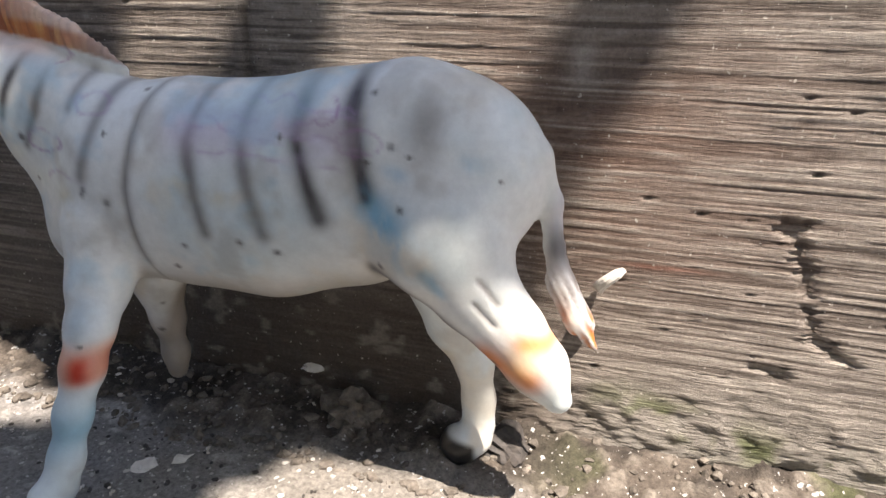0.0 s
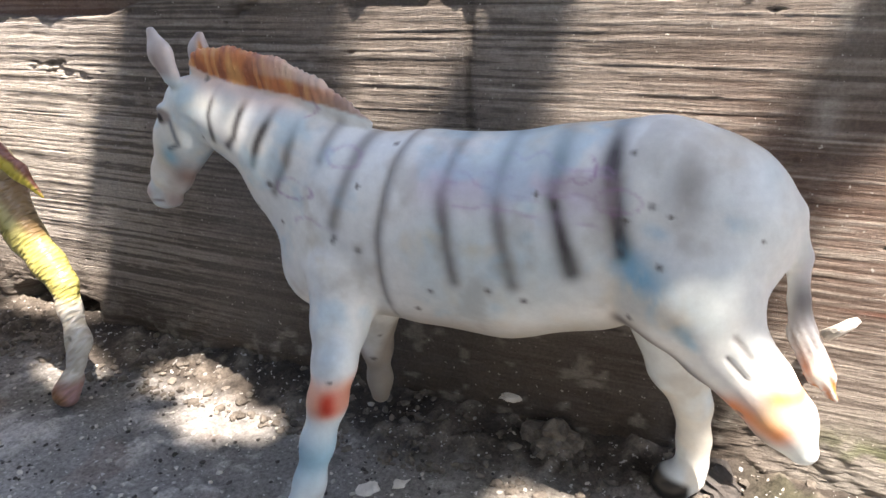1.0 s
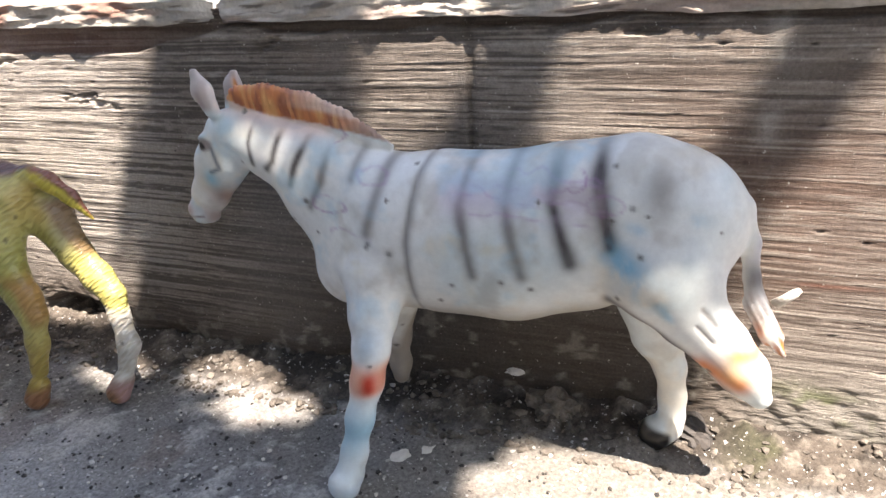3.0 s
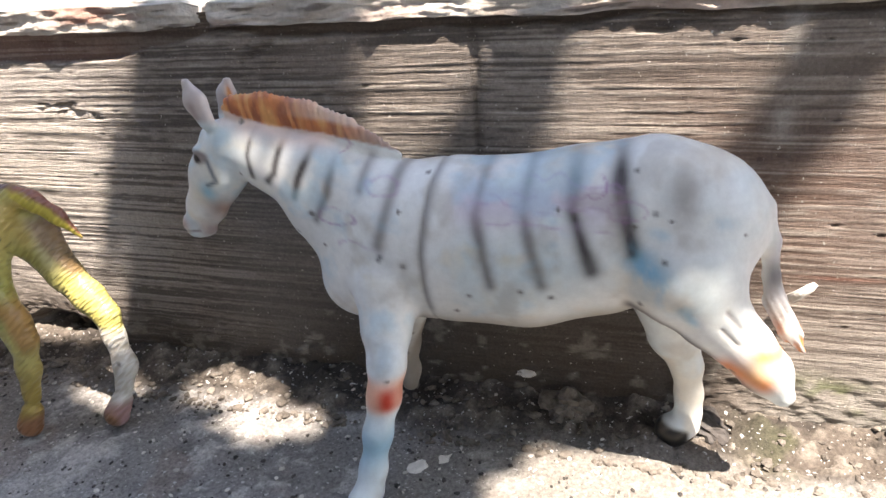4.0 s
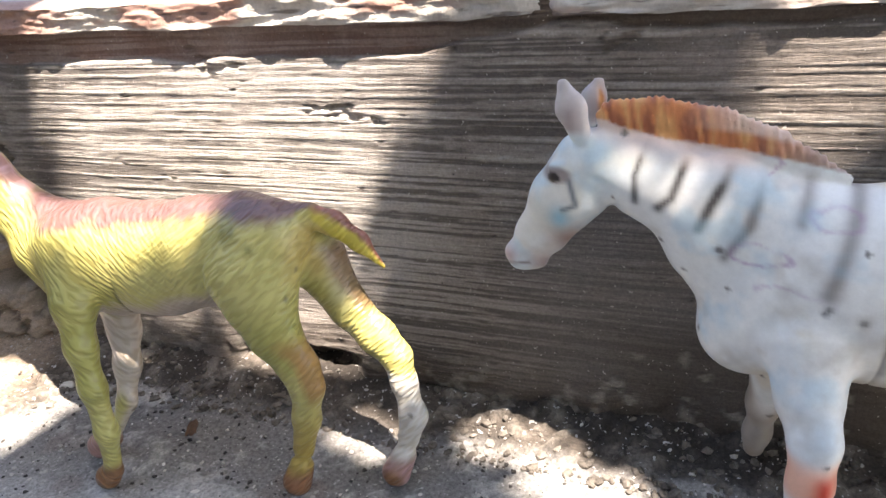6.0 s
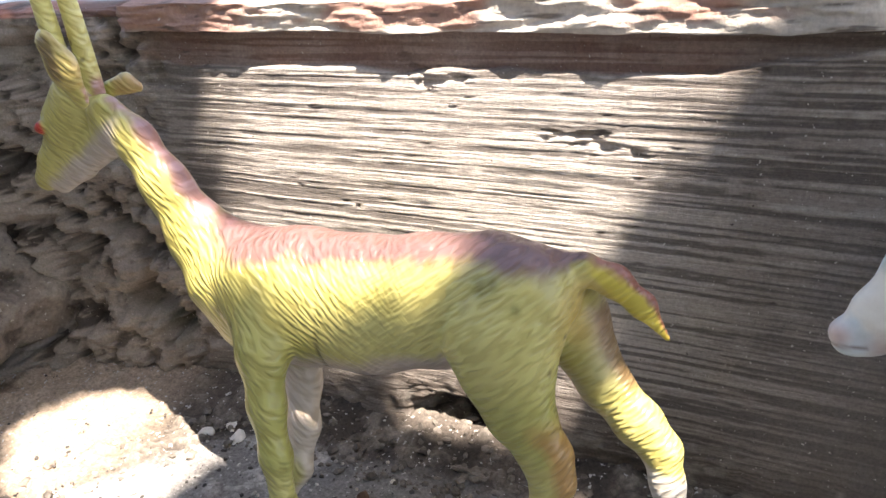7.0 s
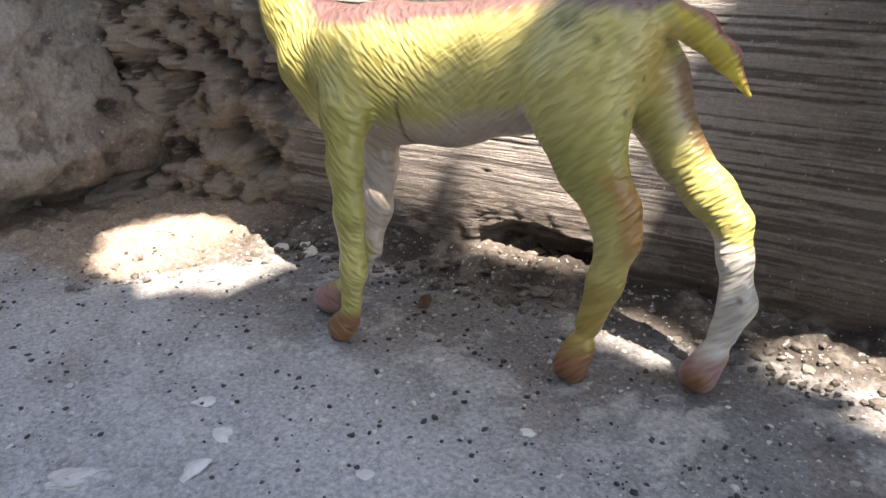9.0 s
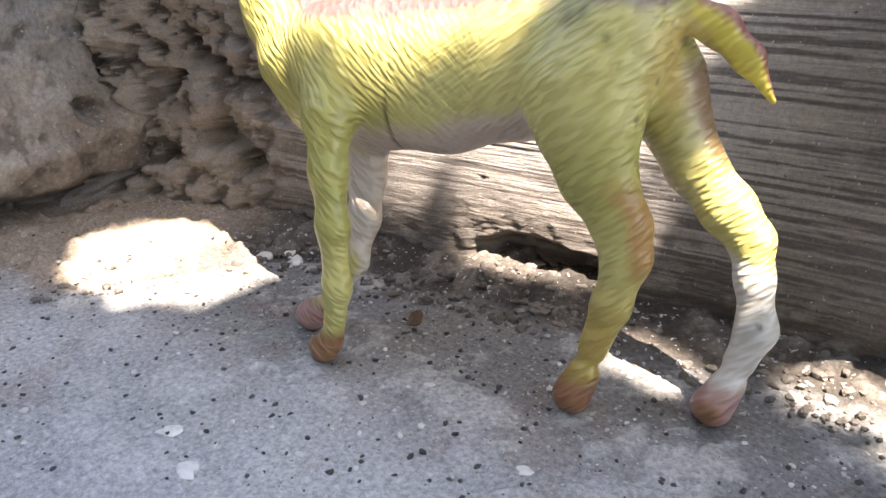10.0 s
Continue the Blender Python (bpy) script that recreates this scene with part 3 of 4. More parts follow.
    c.limb((-0.0330, 0.170, 0.0930, 0.0215), (-0.0333, 0.164, 0.0835, 0.0185), (-0.0233, 0.162, 0.0690, 0.0108), (-0.0139, 0.161, 0.0602, 0.0085), (-0.0061, 0.160, 0.0512, 0.0074), (-0.0003, 0.159, 0.0430, 0.0040), flat=0.72, soft=0.005)
    c.limb((-0.0372, 0.180, 0.0663, 0.0140), (-0.0345, 0.182, 0.0487, 0.0092), (-0.0292, 0.183, 0.0344, 0.0056), (-0.0276, 0.183, 0.0220, 0.0049), (-0.0273, 0.182, 0.0134, 0.0054), flat=0.85, soft=0.003)
    c.limb((-0.0285, 0.181, 0.0085, 0.0060), (-0.0325, 0.180, 0.0058, 0.0068), flat=0.95, soft=0.002)
    c.limb((-0.0215, 0.175, 0.1145, 0.0040), (-0.0120, 0.175, 0.1026, 0.0043), (-0.0077, 0.176, 0.0907, 0.0032), (-0.0060, 0.176, 0.0786, 0.0026), (-0.0035, 0.176, 0.0683, 0.0038), (0.0017, 0.175, 0.0586, 0.0037), (0.0067, 0.174, 0.0515, 0.0012), flat=0.8, soft=0.002)
    v, f = c.mesh()
    n = normals_of(v, f)
    x, y, z = v.T
    # the moulded joint behind the shoulder, the tufts of the mane, the strands of the tail, the parted lips, the scars on the hock
    seam_x = np.interp(z, (0.0629, 0.0923, 0.1130, 0.1285), (-0.1176, -0.1182, -0.1158, -0.1108))
    ring = np.exp(-((x - seam_x) / 0.0007) ** 2) * step(0.052, 0.060, z)
    crest = np.interp(x, (-0.1960, -0.1908, -0.1754, -0.1566, -0.1389, -0.1281), (0.1352, 0.1330, 0.1296, 0.1274, 0.1236, 0.1205))
    mane = step(crest - 0.0002, crest + 0.0008, z) * step(0.1785, 0.1770, y) * step(-0.2000, -0.1980, x) * step(-0.1275, -0.1295, x)
    tuft = np.sin((x + 0.20 * z) * 2 * np.pi / 0.0021 + 5 * noise3(x * 140, z * 60, 0, 3))
    tail = step(-0.0155, -0.0135, x) * step(0.1715, 0.1735, y) * step(0.108, 0.100, z) * step(0.0, 0.004, x + 0.0095 - 0.20 * np.clip(z - 0.085, 0, 1)) * step(0.046, 0.050, z)
    strand = tail * step(0.076, 0.068, z)
    comb = np.sin((x * 0.9 + z * 0.50) * 2 * np.pi / 0.0021)
    lips, _ = segment(x, z, (-0.2275, 0.0856), (-0.2195, 0.0866))
    scar = np.minimum(segment(x, z, (-0.0205, 0.0760), (-0.0160, 0.0700))[0], segment(x, z, (-0.0215, 0.0700), (-0.0165, 0.0645))[0])
    scar = np.exp(-(scar / 0.0007) ** 2) * step(0.170, 0.164, y)
    jowl = np.exp(-(np.abs(np.hypot(x + 0.2025, z - 0.1095) - 0.0105) / 0.0012) ** 2) * step(-0.201, -0.198, x) * step(0.122, 0.116, z)
    v = v - n * (0.0005 * ring - 0.00038 * mane * tuft - 0.0004 * strand * comb + 0.0002 * np.exp(-(lips / 0.0006) ** 2) + 0.0006 * scar + 0.0006 * jowl)[:, None]
    col = np.empty(v.shape)
    col[:] = (0.86, 0.88, 0.86)
    cloud = fbm(x * 28, y * 28, z * 28, seed=101)
    col = blend(col, (0.72, 0.82, 0.84), 0.9 * step(0.42, 0.62, fbm(x * 24, y * 24, z * 24, seed=102)))
    col = blend(col, (0.80, 0.75, 0.64), 0.7 * step(0.52, 0.66, fbm(x * 42 + 4, y * 37, z * 37, seed=103)))
    # belly and its far low side darkened: underside shade put into the colour
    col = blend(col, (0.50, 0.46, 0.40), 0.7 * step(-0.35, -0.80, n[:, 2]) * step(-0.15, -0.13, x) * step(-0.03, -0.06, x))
    col = blend(col, (0.56, 0.50, 0.40), 0.65 * step(0.172, 0.179, y) * step(0.072, 0.055, z) * step(-0.05, -0.03, -np.abs(x + 0.09)))
    near = step(0.1800, 0.174, y)
    wob = 0.0016 * (fbm(x * 90, z * 90, seed=104) - 0.5)

    def stripe(points, width, strength, tone, fade=0.25):
        nonlocal col
        d = np.min([segment(x, z, a, b)[0] for a, b in zip(points[:-1], points[1:])], axis=0)
        low, high = points[-1][1], points[0][1]
        u = np.clip((high - z) / (high - low), 0, 1)
        k = strength * near * np.exp(-(np.clip(d + wob, 0, 1) / width) ** 2) * (fade + (1 - fade) * step(0.0, 0.35, u)) * (0.92 + 0.4 * fbm(x * 80, z * 60, seed=113))
        col = blend(col, tone, k)

    brown, dark = (0.15, 0.13, 0.125), (0.075, 0.068, 0.068)
    stripe(((-0.1085, 0.1300), (-0.1150, 0.1130), (-0.1178, 0.0923), (-0.1172, 0.0700)), 0.0018, 0.50, brown, 0.4)
    stripe(((-0.0962, 0.1258), (-0.0993, 0.1061), (-0.0946, 0.0819)), 0.0023, 0.74, brown)
    stripe(((-0.0815, 0.1272), (-0.0839, 0.1072), (-0.0778, 0.0827)), 0.0023, 0.74, brown)
    stripe(((-0.0675, 0.1266), (-0.0684, 0.1084), (-0.0620, 0.0885)), 0.0027, 0.88, dark)
    stripe(((-0.0543, 0.1289), (-0.0544, 0.1145), (-0.0494, 0.0942)), 0.0030, 0.88, dark)
    stripe(((-0.1255, 0.1265), (-0.1290, 0.1120), (-0.1335, 0.0940)), 0.0023, 0.60, brown)
    stripe(((-0.1833, 0.1300), (-0.1861, 0.1212), (-0.1858, 0.1128)), 0.0012, 0.95, dark)
    stripe(((-0.1716, 0.1280), (-0.1755, 0.1151), (-0.1790, 0.1118)), 0.0014, 0.90, dark)
    stripe(((-0.1602, 0.1238), (-0.1650, 0.1142), (-0.1676, 0.1072)), 0.0017, 0.85, dark, 0.5)
    stripe(((-0.1513, 0.1227), (-0.1541, 0.1090), (-0.1600, 0.0990)), 0.0016, 0.66, brown)
    stripe(((-0.1391, 0.1235), (-0.1415, 0.1110)), 0.0020, 0.58, brown)
    col = blend(col, (0.17, 0.145, 0.13), 0.62 * near * np.exp(-((x + 0.0355) / 0.0052) ** 2 - ((z - 0.1130) / 0.0095) ** 2) * step(0.30, 0.60, fbm(x * 80, z * 70, seed=114)))
    col = blend(col, (0.28, 0.25, 0.22), 0.55 * near * np.exp(-((x + 0.0245) / 0.0065) ** 2 - ((z - 0.1155) / 0.0060) ** 2) * step(0.35, 0.70, fbm(x * 110, z * 90, seed=115)))
    # lilac smears and scribbles along the barrel and the neck
    lilac = np.exp(-((z - 0.1090) / 0.0065) ** 2) * step(-0.113, -0.102, x) * step(-0.048, -0.058, x)
    col = blend(col, (0.55, 0.46, 0.62), 0.55 * near * lilac * step(0.28, 0.58, fbm(x * 70, z * 190, seed=105)))
    for k in range(6):
        line = 0.1030 + 0.0024 * k + 0.011 * (fbm(x * (40 + 11 * k), k * 5.3, seed=106) - 0.5)
        col = blend(col, (0.42, 0.24, 0.46), 0.34 * near * np.exp(-((z - line) / 0.0005) ** 2) * step(-0.112 + 0.004 * k, -0.104 + 0.004 * k, x) * step(-0.046, -0.056, x) * step(0.40, 0.6, noise3(x * 120, k * 3.1, 0, 106)))
    for cx, cz, rx, rz, k in ((-0.0625, 0.1150, 0.0042, 0.0034, 0.5), (-0.0520, 0.1080, 0.0050, 0.0030, 0.3), (-0.1545, 0.1240, 0.0062, 0.0022, 0.5), (-0.1500, 0.1010, 0.0085, 0.0024, 0.5), (-0.1330, 0.1120, 0.0060, 0.0030, 0.3), (-0.1420, 0.0900, 0.0075, 0.0035, 0.28)):
        loop = np.abs(np.hypot((x - cx) / rx, (z - cz) / rz) - 1 + 1.4 * (fbm(x * 130, z * 130, seed=117) - 0.5))
        col = blend(col, (0.36, 0.12, 0.36), k * near * np.exp(-(loop / 0.14) ** 2) * step(0.32, 0.55, noise3(x * 150, z * 150, 0, 107)))
    # blue smears
    for cx, cz, rx, rz, k in ((-0.0452, 0.0900, 0.0062, 0.0060, 0.85), (-0.0425, 0.0835, 0.0040, 0.0060, 0.5), (-0.0350, 0.0795, 0.0028, 0.0045, 0.7), (-0.0310, 0.0735, 0.0020, 0.0035, 0.6), (-0.0560, 0.1270, 0.0040, 0.0025, 0.5), (-0.0240, 0.1040, 0.0035, 0.0022, 0.35), (-0.1300, 0.1240, 0.0070, 0.0018, 0.5), (-0.0420, 0.1010, 0.0030, 0.0020, 0.4)):
        col = blend(col, (0.16, 0.52, 0.74), k * near * np.exp(-((x - cx + 0.5 * (z - cz)) / rx) ** 2 - ((z - cz) / rz) ** 2) * step(0.25, 0.60, fbm(x * 170, z * 110, seed=108)))
    col = blend(col, (0.36, 0.62, 0.76), 0.42 * step(0.50, 0.66, fbm(x * 60 + 3, y * 75, z * 65, seed=109)) * step(0.055, 0.07, z) * step(-0.035, -0.055, x))
    for cx, cz, r in ((-0.1400, 0.0830, 0.006), (-0.0890, 0.0930, 0.0035), (-0.1010, 0.0960, 0.003)):
        col = blend(col, (0.70, 0.58, 0.34), 0.42 * near * np.exp(-((x - cx) ** 2 + (z - cz) ** 2) / r ** 2) * step(0.3, 0.6, fbm(x * 120, z * 120, seed=118)))
    d = np.minimum(segment(x, z, (-0.0500, 0.0740), (-0.0285, 0.0605))[0], segment(x, z, (-0.0285, 0.0605), (-0.0110, 0.0455))[0])
    col = blend(col, (0.13, 0.115, 0.115), 0.80 * near * np.exp(-(d / 0.0020) ** 2))
    # marks on the legs
    col = blend(col, (0.30, 0.235, 0.18), 0.8 * step(0.1735, 0.178, y) * step(0.052, 0.045, z) * step(-0.120, -0.126, x))
    front = step(-0.112, -0.120, x) * step(0.160, 0.152, y) * step(0.068, 0.060, z)
    col = blend(col, (0.24, 0.55, 0.72), front * 0.75 * np.exp(-((z - 0.0255) / 0.0085) ** 2) * step(0.22, 0.5, cloud + 0.05))
    col = blend(col, (0.88, 0.42, 0.25), front * 0.85 * np.exp(-((z - 0.0440) / 0.0058) ** 4))
    col = blend(col, (0.60, 0.05, 0.02), front * np.exp(-((z - 0.0430) / 0.0040) ** 4 - ((x + 0.1295) / 0.0034) ** 2))
    col = blend(col, (0.42, 0.64, 0.80), front * 0.55 * np.exp(-((z - 0.0570) / 0.006) ** 2 - ((x + 0.1310) / 0.004) ** 2))
    hock = step(0.176, 0.170, y) * step(-0.030, -0.022, x)
    d, _ = segment(x, z, (-0.0180, 0.0545), (-0.0075, 0.0500))
    col = blend(col, (0.78, 0.20, 0.03), hock * 0.95 * np.exp(-(d / 0.0042) ** 2))
    d, _ = segment(x, z, (-0.0085, 0.0600), (-0.0035, 0.0600))
    col = blend(col, (0.80, 0.27, 0.06), hock * 0.9 * np.exp(-(d / 0.0034) ** 2))
    col = blend(col, (0.95, 0.72, 0.36), hock * 0.5 * np.exp(-((x + 0.0085) ** 2 + (z - 0.0545) ** 2) / 0.0045 ** 2))
    col = blend(col, (0.30, 0.25, 0.23), 0.5 * scar)
    # mane, ears, muzzle, eye, tail, hooves, dirt
    lock = noise3(x * 620 + z * 120, z * 90, 0, 110)
    mane_col = blend(np.tile((0.72, 0.26, 0.10), (len(v), 1)), (0.36, 0.10, 0.05), 0.75 * step(0.48, 0.72, lock))
    mane_col = blend(mane_col, (0.88, 0.52, 0.20), 0.55 * step(0.45, 0.20, lock))
    mane_col = blend(mane_col, (0.45, 0.32, 0.27), step(-0.158, -0.134, x))
    # upper edge of the mane paled: tip highlights put into the colour
    mane_col = blend(mane_col, (0.78, 0.62, 0.52), 0.75 * step(0.0040, 0.0062, z - crest) * step(-0.176, -0.155, x))
    on = np.clip(mane, 0, 1)[:, None]
    col = col * (1 - on) + mane_col * on
    col = blend(col, (0.88, 0.52, 0.36), 0.55 * (1 - mane) * step(crest - 0.0075, crest, z) * step(-0.206, -0.198, x) * step(-0.145, -0.160, x))
    ears = step(0.1315, 0.1345, z) * np.clip(step(-0.2000, -0.2022, x) + step(0.1750, 0.1765, y), 0, 1) * (1 - mane)
    col = blend(col, (0.52, 0.44, 0.42), ears * 0.80)
    col = blend(col, (0.33, 0.24, 0.23), ears * 0.6 * np.exp(-((x + 0.2050) / 0.0016) ** 2) * step(0.144, 0.138, z))
    col = blend(col, (0.38, 0.25, 0.20), 0.95 * np.exp(-((x + 0.2065) / 0.0065) ** 2 - ((z - 0.0965) / 0.0065) ** 2) * step(0.15, 0.45, fbm(x * 130, z * 130, seed=116)))
    col = blend(col, (0.42, 0.29, 0.25), 0.85 * np.exp(-((x + 0.2150) / 0.0055) ** 2 - ((z - 0.0865) / 0.0045) ** 2))
    col = blend(col, (0.10, 0.08, 0.08), 0.7 * np.exp(-(segment(x, z, (-0.1970, 0.1020), (-0.1905, 0.1065))[0] / 0.0011) ** 2))
    col = blend(col, (0.55, 0.36, 0.36), 0.7 * np.exp(-((x + 0.2262) / 0.0030) ** 2 - ((z - 0.0890) / 0.0035) ** 2))
    col = blend(col, (0.20, 0.55, 0.72), 0.75 * np.exp(-((x + 0.2085) / 0.0032) ** 2 - ((z - 0.1050) / 0.0040) ** 2) * step(0.182, 0.174, y))
    col = blend(col, (0.09, 0.12, 0.15), 0.85 * step(0.182, 0.172, y) * np.exp(-(np.minimum(segment(x, z, (-0.2055, 0.1175), (-0.2035, 0.1100))[0], segment(x, z, (-0.2035, 0.1095), (-0.2075, 0.1080))[0]) / 0.0009) ** 2))
    col = blend(col, (0.14, 0.08, 0.075), 0.8 * np.exp(-(lips / 0.0005) ** 2))
    lid = np.hypot((x + 0.2095) / 1.7, z - 0.1192)
    col = blend(col, (0.26, 0.20, 0.19), 0.85 * step(0.0036, 0.0018, lid) * step(0.176, 0.172, y))
    eye = np.hypot((x + 0.2103) / 1.3, z - 0.1184)
    col = blend(col, (0.03, 0.022, 0.022), step(0.0019, 0.0013, eye) * step(0.176, 0.172, y))
    col = blend(col, (0.52, 0.50, 0.56), 0.5 * tail)
    col = blend(col, (0.10, 0.095, 0.10), 0.75 * tail * np.exp(-((z - 0.0790) / 0.006) ** 2))
    col = blend(col, (0.30, 0.27, 0.26), 0.7 * strand * step(0.0, -0.7, comb))
    col = blend(col, (0.66, 0.20, 0.03), 0.95 * strand * step(0.0645, 0.058, z) * step(0.9, 0.0, comb))
    hoof = step(0.0110, 0.0085, z + 0.25 * (x + 0.030)) * step(-0.060, -0.050, x) * step(0.0, -0.001, -x - 0.060)
    col = blend(col, (0.018, 0.018, 0.018), hoof * step(-0.0255, -0.0280, x))
    col = blend(col, (0.62, 0.72, 0.78), 0.8 * step(0.0085, 0.0060, z) * step(-0.12, -0.13, x))
    col = blend(col, (0.10, 0.08, 0.07), 0.4 * ring + 0.8 * dots(v, 55, 111))
    for cx, cz, r in ((-0.1330, 0.0903, 0.0011), (-0.1338, 0.0888, 0.0009), (-0.1245, 0.0876, 0.0012), (-0.1024, 0.0771, 0.0009), (-0.0847, 0.0802, 0.0010), (-0.0750, 0.0777, 0.0010), (-0.0497, 0.1190, 0.0008), (-0.0435, 0.1074, 0.0009), (-0.0290, 0.1240, 0.0008), (-0.0400, 0.0930, 0.0009)):
        col = blend(col, (0.06, 0.05, 0.06), 0.9 * near * np.exp(-((x - cx) ** 2 + ((z - cz) * 1.2) ** 2) / r ** 2))
    col = blend(col, (0.34, 0.28, 0.20), 0.30 * step(0.55, 0.75, fbm(x * 90, y * 90, z * 90, seed=112)))
    base = np.array((-0.09, 0.165, 0.0))
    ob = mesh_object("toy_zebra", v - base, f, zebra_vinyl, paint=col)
    ob.location = base
    return tagged(ob, "white plastic toy zebra with faded stripes and orange mane", "toy")


def build_deer():
    c = Clay((-0.508, 0.100, -0.004), (-0.250, 0.176, 0.200), 0.0009)
    c.limb((-0.3945, 0.148, 0.085, 0.0206), (-0.3778, 0.148, 0.085, 0.0222), (-0.3549, 0.148, 0.0861, 0.0212), (-0.3312, 0.148, 0.0916, 0.0195), (-0.3134, 0.148, 0.0982, 0.0155), (-0.3017, 0.148, 0.1001, 0.0123), flat=0.80, soft=0.006)
    c.limb((-0.4068, 0.147, 0.0869, 0.0168), (-0.3999, 0.145, 0.0755, 0.0128), flat=0.85, soft=0.005)
    c.limb((-0.4026, 0.148, 0.0913, 0.0158), (-0.4185, 0.148, 0.1004, 0.0118), (-0.4300, 0.148, 0.1183, 0.0083), (-0.4405, 0.149, 0.1321, 0.0070), (-0.4524, 0.150, 0.1400, 0.0071), flat=0.75, soft=0.005)
    # head: skull, nose, brow, jaw, eye
    c.limb((-0.4667, 0.151, 0.1425, 0.0092), (-0.4737, 0.151, 0.1338, 0.0086), (-0.4859, 0.151, 0.1204, 0.0062), (-0.4931, 0.151, 0.1138, 0.0048), flat=0.75, soft=0.003)
    c.limb((-0.4660, 0.151, 0.1470, 0.0074), (-0.4780, 0.151, 0.1374, 0.0058), flat=0.85, soft=0.003)
    c.limb((-0.4550, 0.151, 0.1320, 0.0070), (-0.4720, 0.151, 0.1215, 0.0056), (-0.4850, 0.151, 0.1130, 0.0042), flat=0.7, soft=0.003)
    c.limb((-0.4800, 0.1450, 0.1352, 0.0022), (-0.4785, 0.1446, 0.1360, 0.0022), soft=0.0012)
    # ears
    c.limb((-0.4535, 0.1425, 0.1470, 0.0036), (-0.4534, 0.1390, 0.1575, 0.0062), (-0.4568, 0.138, 0.1650, 0.0042), flat=0.42, soft=0.002)
    c.limb((-0.4597, 0.160, 0.1466, 0.0030), (-0.4545, 0.163, 0.1482, 0.0034), (-0.4505, 0.164, 0.1469, 0.0020), flat=0.6, soft=0.002)
    # legs
    c.limb((-0.3890, 0.140, 0.0900, 0.0150), (-0.3821, 0.127, 0.0751, 0.0076), (-0.3784, 0.121, 0.0605, 0.0055), (-0.3746, 0.117, 0.0456, 0.0046), (-0.3724, 0.1145, 0.0274, 0.0040), (-0.3739, 0.1135, 0.013, 0.0035), flat=0.9, soft=0.004)
    c.limb((-0.3755, 0.1135, 0.0085, 0.0043), (-0.3780, 0.1125, 0.0052, 0.0050), flat=0.9, soft=0.002)
    c.limb((-0.3880, 0.152, 0.0720, 0.0110), (-0.3838, 0.146, 0.0520, 0.0062), (-0.3800, 0.139, 0.0400, 0.0050), (-0.3787, 0.132, 0.0268, 0.0034), (-0.3845, 0.128, 0.0157, 0.0032), flat=0.9, soft=0.004)
    c.limb((-0.3880, 0.127, 0.0105, 0.0046), (-0.3945, 0.126, 0.0058, 0.0056), flat=0.9, soft=0.002)
    c.limb((-0.3055, 0.143, 0.0985, 0.0158), (-0.3087, 0.139, 0.0876, 0.0160), (-0.3060, 0.1365, 0.0790, 0.0125), (-0.3022, 0.135, 0.0687, 0.0096), (-0.2942, 0.134, 0.0566, 0.0072), (-0.2920, 0.1335, 0.0489, 0.0060), (-0.2944, 0.133, 0.0346, 0.0049), (-0.2980, 0.132, 0.0200, 0.0041), flat=0.80, soft=0.0035)
    c.limb((-0.2996, 0.131, 0.0125, 0.0047), (-0.3016, 0.129, 0.0062, 0.0056), flat=0.9, soft=0.002)
    c.limb((-0.3000, 0.157, 0.0940, 0.0140), (-0.2953, 0.157, 0.0887, 0.0115), (-0.2832, 0.156, 0.0687, 0.0073), (-0.2729, 0.155, 0.0585, 0.0068), (-0.2660, 0.154, 0.0518, 0.0054), (-0.2633, 0.152, 0.0424, 0.0045), (-0.2602, 0.150, 0.0289, 0.0048), (-0.2626, 0.148, 0.0189, 0.0042), flat=0.85, soft=0.0035)
    c.limb((-0.2640, 0.146, 0.0128, 0.0046), (-0.2668, 0.143, 0.0062, 0.0056), flat=0.9, soft=0.002)
    c.limb((-0.2990, 0.149, 0.1055, 0.0055), (-0.2892, 0.150, 0.1073, 0.0040), (-0.2816, 0.152, 0.1039, 0.0043), (-0.2742, 0.154, 0.0970, 0.0034), (-0.2671, 0.156, 0.0868, 0.0008), flat=0.7, soft=0.003)
    v, f = c.mesh()
    # the ringed horns, in finer clay
    h = Clay((-0.480, 0.140, 0.138), (-0.450, 0.165, 0.206), 0.0004)
    for x0, y in ((-0.4650, 0.1480), (-0.4590, 0.1530)):
        last = None
        for k in range(67):
            u = k / 66
            p = (x0 - 0.0030 * u - 0.004 * u * u, y + 0.0005 * u, 0.1450 + 0.058 * u, (0.0035 - 0.0009 * u) * (1.0, 0.74)[k % 2])
            if last:
                h.limb(last, p, soft=0.0004)
            last = p
    hv, hf = h.mesh()
    v, f = np.concatenate([v, hv]), np.concatenate([f, hf + len(v)])
    n = normals_of(v, f)
    x, y, z = v.T
    ring = np.exp(-((x + 0.3640 - 0.10 * (z - 0.08)) / 0.0006) ** 2) * step(0.058, 0.063, z) * step(0.103, 0.090, z) * step(0.146, 0.142, y)
    shoulder = np.exp(-(np.abs(np.hypot((x + 0.3080) / 0.85, z - 0.0870) - 0.0190) / 0.0016) ** 2) * step(-0.312, -0.318, x) * step(0.145, 0.140, y)
    v = v - n * (0.0005 * ring + 0.0005 * shoulder)[:, None]
    col = np.empty(v.shape)
    col[:] = (0.56, 0.515, 0.185)
    col = blend(col, (0.45, 0.415, 0.125), 0.85 * step(0.42, 0.66, fbm(x * 30, y * 30, z * 30, seed=202)))
